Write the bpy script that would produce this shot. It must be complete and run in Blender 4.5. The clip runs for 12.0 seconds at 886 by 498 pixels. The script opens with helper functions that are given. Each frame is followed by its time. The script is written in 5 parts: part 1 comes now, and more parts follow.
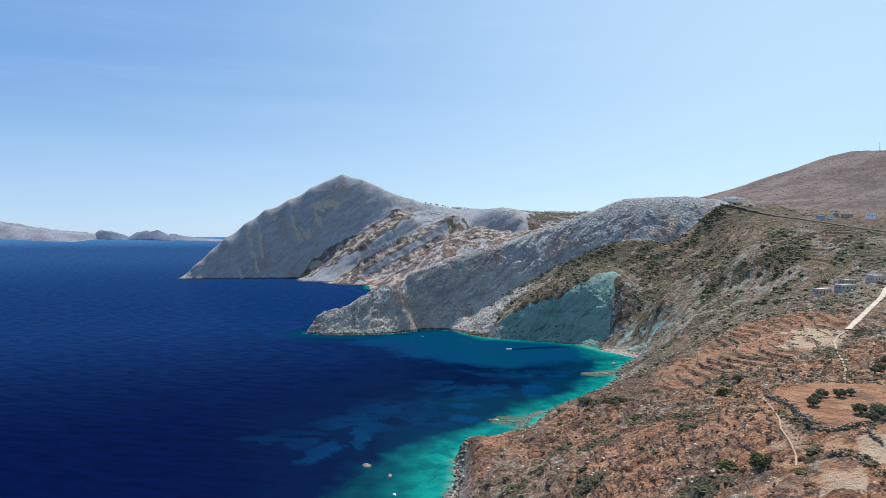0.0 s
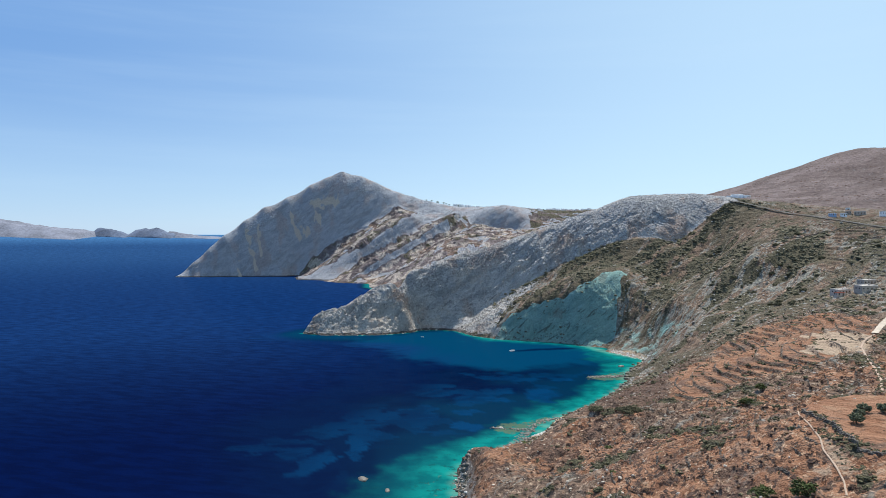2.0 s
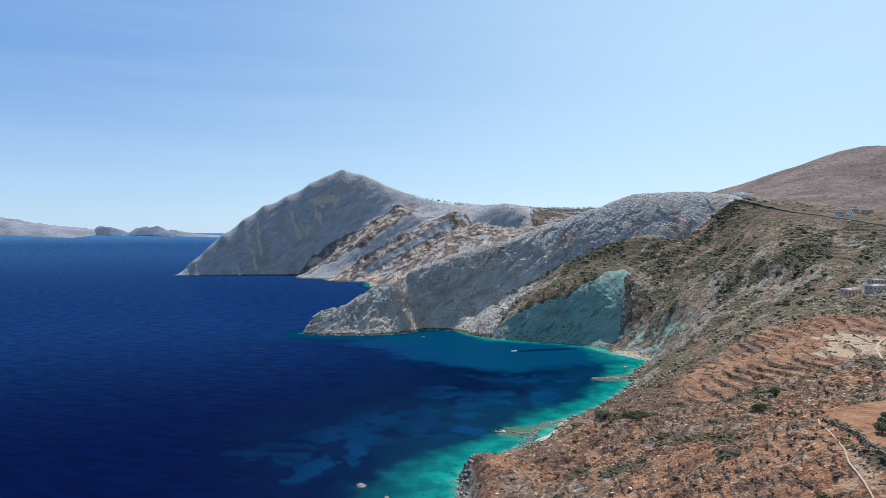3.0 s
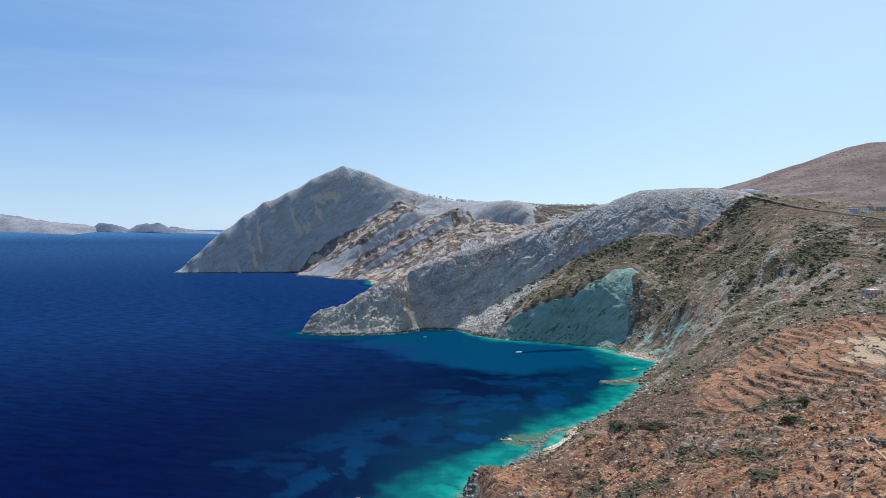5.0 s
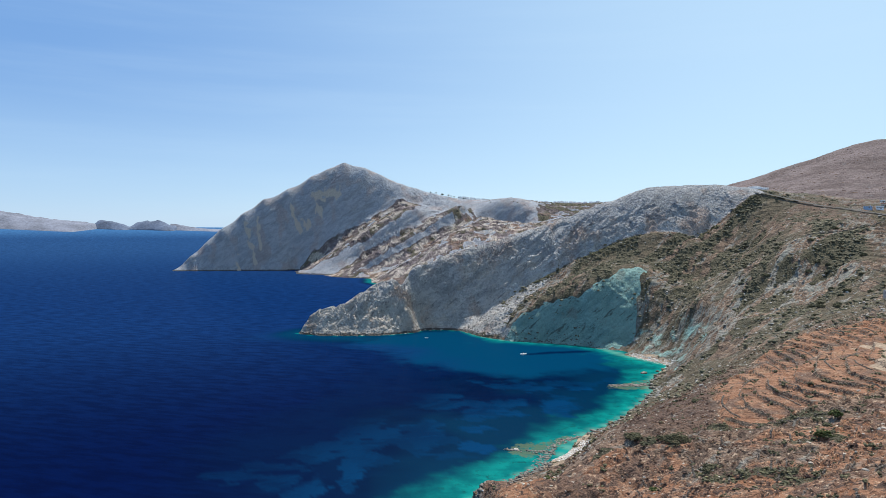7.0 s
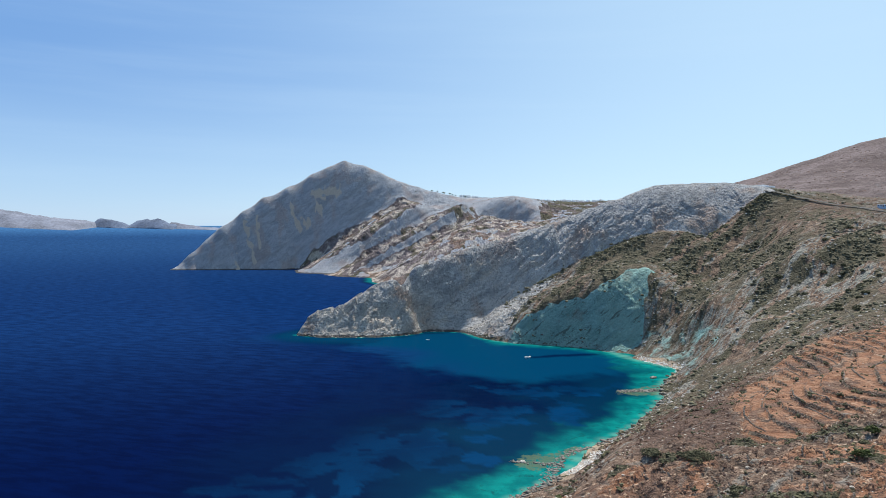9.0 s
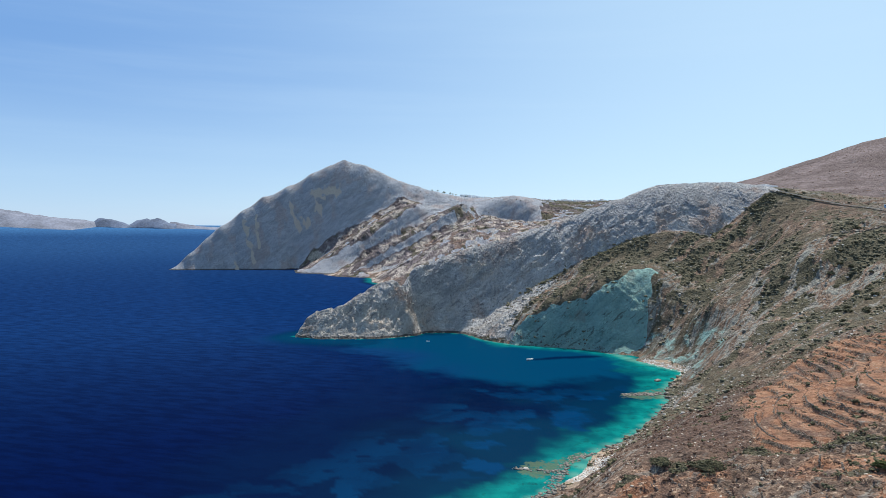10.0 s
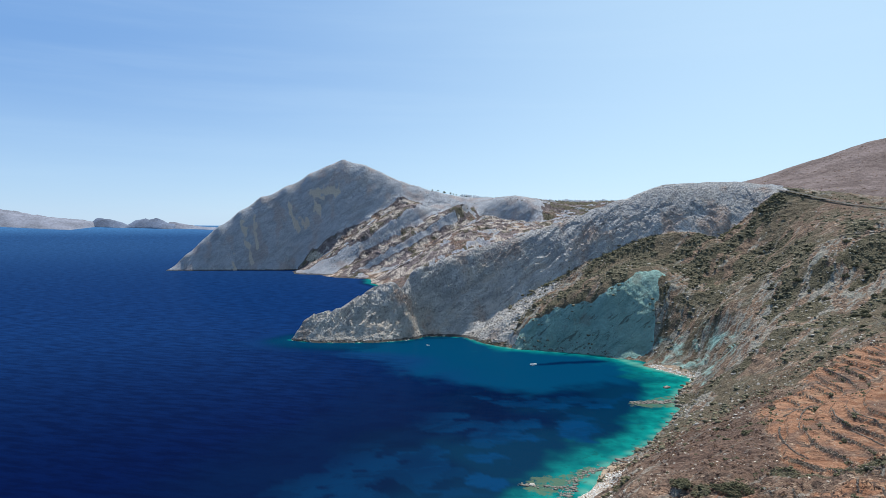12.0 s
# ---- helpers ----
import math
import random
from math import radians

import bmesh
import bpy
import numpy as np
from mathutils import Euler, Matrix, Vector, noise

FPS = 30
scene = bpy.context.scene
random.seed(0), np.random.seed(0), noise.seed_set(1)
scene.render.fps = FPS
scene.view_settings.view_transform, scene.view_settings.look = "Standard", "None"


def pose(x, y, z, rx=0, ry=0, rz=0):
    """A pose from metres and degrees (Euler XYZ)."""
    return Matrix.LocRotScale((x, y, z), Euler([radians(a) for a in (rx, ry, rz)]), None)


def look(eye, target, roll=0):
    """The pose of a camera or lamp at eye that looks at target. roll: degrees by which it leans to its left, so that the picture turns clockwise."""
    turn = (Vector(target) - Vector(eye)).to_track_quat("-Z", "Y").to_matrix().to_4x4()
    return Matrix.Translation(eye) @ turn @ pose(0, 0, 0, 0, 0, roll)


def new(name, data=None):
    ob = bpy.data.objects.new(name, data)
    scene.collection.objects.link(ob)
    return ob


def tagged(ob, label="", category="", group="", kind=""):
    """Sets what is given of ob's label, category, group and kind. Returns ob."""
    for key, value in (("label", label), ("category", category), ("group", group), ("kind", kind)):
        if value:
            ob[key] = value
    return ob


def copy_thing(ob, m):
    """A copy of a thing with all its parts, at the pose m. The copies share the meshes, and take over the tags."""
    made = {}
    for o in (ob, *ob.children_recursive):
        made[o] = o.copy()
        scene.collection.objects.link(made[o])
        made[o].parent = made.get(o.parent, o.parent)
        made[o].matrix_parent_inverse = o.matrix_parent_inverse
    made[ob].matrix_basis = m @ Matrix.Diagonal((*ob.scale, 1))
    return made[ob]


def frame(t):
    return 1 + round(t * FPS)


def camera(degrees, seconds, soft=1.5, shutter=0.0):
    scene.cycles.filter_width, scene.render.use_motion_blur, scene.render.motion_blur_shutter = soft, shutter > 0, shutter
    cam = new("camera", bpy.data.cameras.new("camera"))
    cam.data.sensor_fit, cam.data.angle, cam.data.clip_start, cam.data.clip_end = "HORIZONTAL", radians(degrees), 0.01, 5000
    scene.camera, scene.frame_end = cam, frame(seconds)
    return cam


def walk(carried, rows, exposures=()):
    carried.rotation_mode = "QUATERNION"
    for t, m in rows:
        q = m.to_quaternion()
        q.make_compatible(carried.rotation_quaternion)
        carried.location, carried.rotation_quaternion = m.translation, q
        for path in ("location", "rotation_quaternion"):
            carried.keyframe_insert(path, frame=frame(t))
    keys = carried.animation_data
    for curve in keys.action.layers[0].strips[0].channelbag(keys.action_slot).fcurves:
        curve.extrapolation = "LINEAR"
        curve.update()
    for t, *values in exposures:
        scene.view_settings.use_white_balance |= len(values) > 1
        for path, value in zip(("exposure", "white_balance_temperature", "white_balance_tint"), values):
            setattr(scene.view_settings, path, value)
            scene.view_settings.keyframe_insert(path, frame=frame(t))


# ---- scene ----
cam = camera(66.6, 12.0, soft=0.5)
PATH = [
    (0, (1.74, -4.65, 119.02), (-2.18, 995.09, 96.55), 0.29),
    (1, (1.62, 6.65, 118.98), (-2.70, 1006.36, 95.19), 0.32),
    (2, (1.41, 17.70, 118.96), (-3.77, 1017.35, 93.25), 0.34),
    (3, (1.11, 28.50, 118.96), (-5.20, 1028.09, 91.02), 0.36),
    (4, (0.75, 39.08, 118.99), (-6.84, 1038.60, 88.74), 0.39),
    (5, (0.33, 49.46, 119.02), (-8.54, 1048.90, 86.57), 0.41),
    (6, (-0.12, 59.67, 119.08), (-10.20, 1059.02, 84.66), 0.43),
    (7, (-0.61, 69.71, 119.16), (-11.73, 1069.00, 83.11), 0.46),
    (8, (-1.11, 79.62, 119.26), (-13.05, 1078.85, 81.96), 0.48),
    (9, (-1.61, 89.40, 119.37), (-14.13, 1088.60, 81.25), 0.50),
    (10, (-2.09, 99.10, 119.50), (-14.94, 1098.27, 80.97), 0.53),
    (11, (-2.55, 108.71, 119.66), (-15.49, 1107.88, 81.08), 0.55),
    (12, (-2.97, 118.27, 119.83), (-15.82, 1117.46, 81.54), 0.57),
]
walk(cam, [(t, look(eye, target, roll)) for t, eye, target, roll in PATH], [(0, 0.25), (12, 0.25)])

# ---- sky, sun ----
SUN_AZ, SUN_EL = 18.0, 62.0  # degrees clockwise from the view's axis (+y), and above the horizon
world = bpy.data.worlds.new("sky")
scene.world = world
world.use_nodes = True
wn, wl = world.node_tree.nodes, world.node_tree.links
wn.clear()
sky = wn.new("ShaderNodeTexSky")
sky.sky_type = "NISHITA"
sky.sun_disc = False
sky.sun_elevation = radians(SUN_EL)
sky.sun_rotation = radians(SUN_AZ)
sky.altitude, sky.air_density, sky.dust_density, sky.ozone_density = 900, 1.0, 0.0, 3.5
wbg, wout = wn.new("ShaderNodeBackground"), wn.new("ShaderNodeOutputWorld")
wbg.inputs["Strength"].default_value = 0.112
haze = wn.new("ShaderNodeMix")  # summer haze evens out the blue between zenith and horizon
haze.data_type = "RGBA"
haze.inputs[0].default_value = 0.82
way = wn.new("ShaderNodeTexCoord")
axis = wn.new("ShaderNodeSeparateXYZ")
wl.new(way.outputs["Generated"], axis.inputs[0])


def graded(value, lo, hi, a, b, most=1.0):
    """A colour that passes from a to b as the value rises."""
    r, c = wn.new("ShaderNodeMapRange"), wn.new("ShaderNodeMix")
    r.interpolation_type, c.data_type = "SMOOTHSTEP", "RGBA"
    r.inputs[1].default_value, r.inputs[2].default_value, r.inputs[4].default_value = lo, hi, most
    wl.new(value, r.inputs[0])
    wl.new(r.outputs[0], c.inputs[0])
    for colour, socket in ((a, c.inputs[6]), (b, c.inputs[7])):
        if isinstance(colour, tuple):
            socket.default_value = colour
        else:
            wl.new(colour, socket)
    return c.outputs[2]


air = graded(axis.outputs[0], -0.62, 0.54, (1.35, 2.85, 5.7, 1.0), (4.3, 6.1, 7.7, 1.0))  # the haze is thicker over the land
air = graded(axis.outputs[2], 0.24, 0.0, air, (4.9, 6.7, 8.0, 1.0), 0.5)
veil, thin = wn.new("ShaderNodeMapping"), wn.new("ShaderNodeTexNoise")  # thin high cloud drawn out along the horizon
veil.inputs["Scale"].default_value, veil.inputs["Rotation"].default_value = (0.9, 0.9, 14.0), (0, radians(-2), 0)
thin.inputs["Scale"].default_value, thin.inputs["Detail"].default_value, thin.inputs["Roughness"].default_value = 1.4, 5, 0.6
wl.new(way.outputs["Generated"], veil.inputs["Vector"])
wl.new(veil.outputs[0], thin.inputs["Vector"])
air = graded(thin.outputs[0], 0.45, 0.8, air, (5.2, 6.7, 7.9, 1.0), 0.13)
wl.new(air, haze.inputs[7])
wl.new(sky.outputs[0], haze.inputs[6])
wl.new(haze.outputs[2], wbg.inputs[0])
wl.new(wbg.outputs[0], wout.inputs[0])
sun = new("sun", bpy.data.lights.new("sun", "SUN"))
sun.data.energy, sun.data.angle, sun.data.color = 5.0, radians(0.53), (1.0, 0.95, 0.87)
saz, sel = radians(SUN_AZ), radians(SUN_EL)
sun.matrix_world = look((math.sin(saz) * math.cos(sel), math.cos(saz) * math.cos(sel), math.sin(sel)), (0, 0, 0))
sun.location = (-200, 200, 900)


# ---- numeric noise ----
def lattice(ix, iy, seed):
    n = (ix.astype(np.int64) * 374761393 + iy.astype(np.int64) * 668265263 + seed * 1442695041) & 0xFFFFFFFF
    n = ((n ^ (n >> 13)) * 1274126177) & 0xFFFFFFFF
    n = ((n ^ (n >> 16)) * 2246822519) & 0xFFFFFFFF
    return ((n ^ (n >> 15)) & 0xFFFF) / 65535.0


def vnoise(x, y, seed=0):
    """Smooth noise in 0..1."""
    ix, iy = np.floor(x), np.floor(y)
    fx, fy = x - ix, y - iy
    fx, fy = fx * fx * fx * (fx * (fx * 6 - 15) + 10), fy * fy * fy * (fy * (fy * 6 - 15) + 10)
    a, b = lattice(ix, iy, seed), lattice(ix + 1, iy, seed)
    c, d = lattice(ix, iy + 1, seed), lattice(ix + 1, iy + 1, seed)
    return (a + (b - a) * fx) * (1 - fy) + (c + (d - c) * fx) * fy


def fbm(x, y, octaves=4, seed=0, gain=0.5):
    """Layered noise in about -1..1."""
    total, amp, norm = 0.0, 1.0, 0.0
    for k in range(octaves):
        c, s = math.cos(0.6 * k + 0.3), math.sin(0.6 * k + 0.3)
        total = total + amp * (2 * vnoise((c * x - s * y) * 2.0**k + 17.3 * k, (s * x + c * y) * 2.0**k + 5.1 * k, seed + k) - 1)
        norm += amp
        amp *= gain
    return total / norm * 1.4


def ridged(x, y, octaves=4, seed=0):
    """Sharp-crested noise in 0..1."""
    total, amp, norm = 0.0, 1.0, 0.0
    for k in range(octaves):
        total = total + amp * (1 - np.abs(2 * vnoise(x * 2.0**k + 9.7 * k, y * 2.0**k + 3.3 * k, seed + k) - 1))
        norm += amp
        amp *= 0.5
    return total / norm


def facets(u, v, seed=0):
    """Tilted flat pieces with sharp joints between them, about -1..1: broken rock."""
    iu, iv = np.floor(u), np.floor(v)
    best = np.full(u.shape, 1e9)
    out = np.zeros(u.shape)
    for a in (-1, 0, 1):
        for b in (-1, 0, 1):
            cu, cv = iu + a, iv + b
            du = u - cu - 0.15 - 0.7 * lattice(cu, cv, seed)
            dv = v - cv - 0.15 - 0.7 * lattice(cu, cv, seed + 1)
            d = du * du + dv * dv
            val = lattice(cu, cv, seed + 2) * 1.2 - 0.6 + du * (1.6 * lattice(cu, cv, seed + 3) - 0.8) + dv * (1.6 * lattice(cu, cv, seed + 4) - 0.8)
            nearer = d < best
            best = np.where(nearer, d, best)
            out = np.where(nearer, val, out)
    return out


def step(a, b, v):
    t = np.clip((v - a) / (b - a), 0, 1)
    return t * t * (3 - 2 * t)


def inside(poly, x, y, soft=6.0):
    """1 inside a plan polygon, 0 outside, with a soft edge of that many metres."""
    p = np.array(poly, float)
    far = np.full(x.shape, 1e9)
    odd = np.zeros(x.shape, bool)
    for (ax, ay), (bx, by) in zip(p, np.roll(p, -1, 0)):
        ex, ey = bx - ax, by - ay
        t = np.clip(((x - ax) * ex + (y - ay) * ey) / (ex * ex + ey * ey), 0, 1)
        far = np.minimum(far, np.hypot(x - ax - t * ex, y - ay - t * ey))
        if ey != 0:
            odd ^= ((ay > y) != (by > y)) & (x < (y - ay) / ey * ex + ax)
    return step(-soft / 2, soft / 2, np.where(odd, far, -far))


def along(line, gap):
    """Points every gap metres along a line, its corners kept."""
    out = []
    for a, b in zip(line, line[1:]):
        a, b = np.array(a, float), np.array(b, float)
        n = max(1, int(round(np.hypot(*(b - a)[:2]) / gap)))
        out += [a + (b - a) * k / n for k in range(n)]
    return np.array(out + [np.array(line[-1], float)])


# ---- the lie of the land: shoreline, crests, feet of cliffs and slopes, x y (z) in metres ----
SHORE = [(0, -300), (25, -100), (30, 50), (20, 160), (6, 240), (0, 280), (4, 300), (7, 322), (8, 345), (18, 368), (34, 388), (48, 404),
         (58, 417), (70, 440), (78, 451), (94, 470), (107, 486), (128, 520), (146, 555), (149, 573), (158, 592), (166, 609), (181, 632), (186, 648),
         (176, 664), (161, 692), (148, 722), (134, 737), (98, 752), (55, 767), (36, 784), (14, 820), (-10, 829), (-28, 828), (-46, 806),
         (-64, 794), (-95, 786), (-123, 783), (-150, 788), (-164, 796), (-158, 812), (-130, 850), (-60, 920), (0, 990), (30, 1070), (20, 1170),
         (-30, 1260), (-110, 1350), (-160, 1440), (-172, 1529)]
SHORE_FAR = [(-172, 1529), (-219, 1558), (-250, 1568), (-262, 1580), (-290, 1610), (-315, 1643), (-362, 1658), (-372, 1690), (-402, 1785), (-455, 1762), (-527, 1752),
             (-606, 1727), (-684, 1718), (-690, 1740), (-640, 1850), (-540, 2050), (-370, 2280), (-100, 2600), (400, 2900)]
CREST = [(-155, 801, 18), (-146, 804, 25), (-133, 806, 29), (-100, 815, 42), (-67, 831, 59), (-41, 854, 70), (-12, 868, 79), (25, 880, 91), (68, 890, 104), (116, 897, 121), (161, 894, 136), (197, 891, 149), (235, 893, 164), (272, 893, 168), (319, 888, 169), (347, 876, 164)]
FOOT = [(11, 831, 5), (60, 846, 38), (103, 849, 62), (153, 850, 90), (196, 850, 109), (230, 846, 119), (258, 842, 118), (277, 836, 111), (296, 842, 123), (325, 852, 139), (349, 859, 157)]
SCARP = [(63, 766, 11), (74, 766, 19), (111, 760, 38), (142, 752, 51), (159, 758, 64), (176, 765, 72), (194, 759, 73), (187, 744, 53), (176, 732, 31)]
BUTTRESS = [(-61, 821, 49), (-48, 815, 29), (-36, 824, 7)]
BROW = [(44, 800, 17), (83, 822, 39), (121, 825, 56), (156, 825, 74), (206, 832, 95), (246, 825, 102)]
PEAK = [(-648, 1740, 34), (-577, 1770, 100), (-488, 1825, 180), (-429, 1840, 200), (-372, 1862, 237), (-291, 1896, 283), (-236, 1898, 268), (-141, 1904, 227), (-45, 1919, 203), (36, 1955, 190), (104, 2010, 186), (191, 2030, 182), (314, 2060, 183), (448, 2080, 183)]
PEAK_BACK = [(-560, 1880, 60), (-470, 1930, 120), (-380, 1970, 160), (-290, 2000, 205), (-240, 2000, 200), (-146, 2005, 180), (-47, 2020, 170)]
SPURS = [[(-329, 1664, 11), (-309, 1682, 30), (-261, 1702, 56), (-204, 1725, 85), (-144, 1757, 123), (-89, 1795, 163)],
         [(-221, 1570, 7), (-185, 1600, 38), (-120, 1630, 74), (-52, 1665, 113), (3, 1700, 149), (35, 1725, 163)],
         [(71, 1790, 163), (123, 1780, 175), (173, 1760, 173), (198, 1720, 140), (202, 1690, 123)]]
GULLIES = [[(-273, 1645, 3), (-237, 1682, 26), (-202, 1708, 48), (-155, 1732, 76), (-71, 1778, 128), (-34, 1795, 145)],
           [(-184, 1592, 19), (-119, 1620, 55), (-52, 1654, 93), (10, 1690, 126)],
           [(-400, 1790, 4), (-337, 1800, 51), (-277, 1812, 97), (-205, 1840, 142), (-133, 1872, 183), (-68, 1880, 176), (19, 1850, 154)],
           [(74, 1738, 104), (120, 1735, 100), (169, 1715, 104)]]
UPLAND = [(-118, 1450, 26), (-33, 1450, 75), (16, 1480, 106), (70, 1600, 138), (253, 1750, 148), (329, 1850, 161), (391, 1850, 166), (212, 1550, 126), (293, 1500, 148),
          (-70, 855, 25), (20, 930, 50), (114, 950, 70), (235, 980, 120), (319, 960, 150), (350, 1050, 150), (250, 1200, 100), (150, 1350, 80)]
HILL = [(673, 1600, 216), (794, 1750, 245), (946, 1850, 299), (1098, 1900, 350), (1137, 1900, 357), (1204, 1850, 356), (1450, 1850, 350), (1800, 1800, 300)]
HILL_SIDE = [(617, 1442, 194), (543, 1150, 169), (584, 1050, 154), (655, 1000, 151), (695, 1400, 198), (831, 1500, 229), (913, 1450, 226), (663, 1250, 184), (747, 1200, 182), (1500, 900, 170), (900, 2300, 200), (1500, 2400, 220),
             (450, 2500, 120), (0, 2450, 60)]
SLOPE = [(174, 723, 8), (200, 724, 29), (210, 680, 21), (219, 682, 48), (255, 768, 62), (267, 656, 61), (211, 602, 41), (312, 793, 92), (268, 814, 101), (284, 685, 84), (299, 670, 95), (337, 680, 107),
         (353, 655, 98), (352, 720, 121), (325, 630, 86), (317, 638, 75), (263, 579, 57), (446, 788, 136), (286, 500, 76), (323, 520, 81), (378, 620, 108), (444, 700, 123), (399, 800, 141), (376, 840, 151), (339, 770, 123), (366, 560, 94)]
TERRACES = [(217, 412, 60), (216, 366, 62), (151, 374, 50), (257, 400, 71), (206, 310, 66), (149, 225, 65), (208, 440, 52), (202, 480, 49), (167, 430, 38), (158, 470, 31), (134, 430, 31), (176, 395, 55),
            (105, 266, 46), (123, 317, 44), (118, 341, 39), (122, 274, 50), (105, 285, 43), (137, 240, 62), (114, 228, 63)]
NEAR = [(60, 408, 2), (68, 419, 2.5), (76, 432, 2.5), (84, 442, 3), (70, 408, 8), (82, 424, 10), (110, 198, 62), (103, 172, 60), (71, 210, 42), (64, 271, 34), (45, 295, 18), (63, 343, 30), (68, 306, 29), (91, 357, 36), (90, 337, 37), (89, 301, 36), (88, 200, 51), (101, 185, 57), (115, 170, 63), (95, 150, 60),
        (83, 170, 51), (29, 341, 13), (19, 352, 7), (41, 347, 14), (44, 365, 8), (51, 380, 6), (56, 394, 3), (66, 385, 17), (20, 260, 14), (45, 240, 27), (60, 130, 38), (100, 60, 55), (200, -100, 80), (300, 0, 95), (500, 100, 110), (700, 300, 125), (1000, 500, 140)]

BLUFF = [[(13, 348, 11), (14, 336, 12.5), (15, 320, 14), (14, 300, 14), (12, 280, 13)], [(9, 350, 2), (9, 336, 2), (10, 320, 2), (9, 300, 2), (7, 280, 2)]]
RAMPS = [[(-390, 1786), (-337, 1800), (-277, 1812), (-205, 1840), (-133, 1872), (-80, 1860), (-89, 1795), (-144, 1757), (-204, 1725), (-261, 1702), (-309, 1682), (-329, 1664), (-345, 1670)],
         [(-273, 1645), (-237, 1682), (-202, 1708), (-155, 1732), (-71, 1778), (-34, 1795), (40, 1845), (74, 1738), (120, 1722), (169, 1702), (330, 1500), (220, 1330), (-100, 1330), (-175, 1440), (-190, 1520), (-290, 1600)],
         [(212, 1740), (225, 1800), (150, 1960), (600, 2150), (640, 1700), (400, 1400), (330, 1500), (205, 1695)]]
SLAB = [(-221, 1570), (-185, 1598), (-120, 1630), (-52, 1665), (3, 1700), (10, 1690), (-52, 1654), (-119, 1620), (-184, 1592)]
LIT_LEDGES = [(-366, 1846, -295, 1857, 4), (-399, 1820, -367, 1825, 3), (-414, 1828, -402, 1820, 3), (-356, 1841, -339, 1833, 3), (-524, 1789, -506, 1776, 4), (-506, 1776, -493, 1764, 4), (-498, 1801, -484, 1781, 3), (-540, 1754, -531, 1754, 4)]
CREVICES = [[(224, 849), (238, 853), (256, 857), (270, 859), (282, 853)], [(139, 854), (166, 856), (193, 857), (212, 854)], [(50, 855), (57, 860), (69, 864)], [(-15, 850), (-6, 845)],
            [(-62, 828), (-57, 822), (-41, 828), (-30, 833)], [(99, 861), (116, 863), (147, 868)]]

shore = along(SHORE, 22)
shore_far = along(SHORE_FAR, 45)
coast = np.vstack([shore, shore_far[1:]])


def offshore(line, gap, depth):
    """The line moved out to sea by gap metres, without what comes near the shore again."""
    d = np.gradient(line, axis=0)
    d /= np.hypot(*d.T)[:, None]
    p = line + gap * np.stack([-d[:, 1], d[:, 0]], 1)
    clear = np.hypot(p[:, None, 0] - coast[None, :, 0], p[:, None, 1] - coast[None, :, 1]).min(1) > 0.85 * gap
    return [(*q, depth) for q in p[clear]]


knots = [(x, y, 0.0) for x, y in coast]
for line in (CREST, FOOT, SCARP, BROW, BUTTRESS):
    knots += [tuple(p) for p in along(line, 24)]
for line in (*SPURS, *GULLIES, *BLUFF):
    knots += [tuple(p) for p in along(line, 26)]
for line in (PEAK, HILL):
    knots += [tuple(p) for p in along(line, 50)]
for group in (UPLAND, PEAK_BACK, HILL_SIDE, SLOPE, TERRACES, NEAR):
    knots += group
knots += offshore(along(SHORE, 44), 30, -8.0) + offshore(along(SHORE, 120), 130, -30.0) + offshore(along(SHORE_FAR, 150), 60, -18.0)
knots = np.array(knots, float)
spread = 5.0
kern = np.sqrt((knots[:, None, 0] - knots[None, :, 0]) ** 2 + (knots[:, None, 1] - knots[None, :, 1]) ** 2 + spread**2)
n_k = len(knots)
system = np.block([[kern - 0.6 * np.eye(n_k), np.ones((n_k, 1))], [np.ones((1, n_k)), np.zeros((1, 1))]])
weights = np.linalg.solve(system, np.r_[knots[:, 2], 0.0])


def lie(x, y):
    """The smooth height of land and sea bed."""
    shape = x.shape
    x, y = x.ravel().astype(np.float32), y.ravel().astype(np.float32)
    out = np.empty(len(x), np.float32)
    kx, ky, w = knots[:, 0].astype(np.float32), knots[:, 1].astype(np.float32), weights[:-1].astype(np.float32)
    for a in range(0, len(x), 20000):
        d = x[a:a + 20000, None] - kx
        d *= d
        e = y[a:a + 20000, None] - ky
        e *= e
        d += e
        d += np.float32(spread**2)
        np.sqrt(d, out=d)
        out[a:a + 20000] = d @ w
    return (out + weights[-1]).astype(float).reshape(shape)


FIELDS = [(113, 345), (120, 330), (149, 336), (165, 330), (200, 345), (235, 375), (262, 430), (250, 470), (224, 480), (214, 485), (199, 478), (172, 460), (158, 456), (145, 437), (121, 383)]
TEAL = [(48, 764), (74, 770), (112, 764), (143, 756), (160, 763), (178, 770), (198, 764), (190, 742), (172, 724), (148, 716), (98, 744)]
MEADOW = [(114, 230), (122, 243), (143, 252), (160, 240), (158, 222), (133, 191), (119, 189), (111, 193), (113, 204), (114, 215)]
PLOTS = [[(107, 208), (111, 208), (108, 192), (105, 184), (102, 187), (103, 196)], [(110, 190), (115, 185), (111, 178), (105, 181)], [(116, 183), (122, 184), (126, 178), (112, 160), (108, 168)], [(102, 175), (107, 171), (105, 157), (97, 146), (90, 154)],
         [(92, 178), (95, 176), (88, 170), (83, 169), (82, 172)], [(98, 197), (103, 194), (101, 188), (98, 192)]]
SCHIST = [(150, 716), (178, 742), (205, 790), (240, 770), (262, 700), (240, 640), (200, 590), (160, 575), (175, 640), (165, 690)]
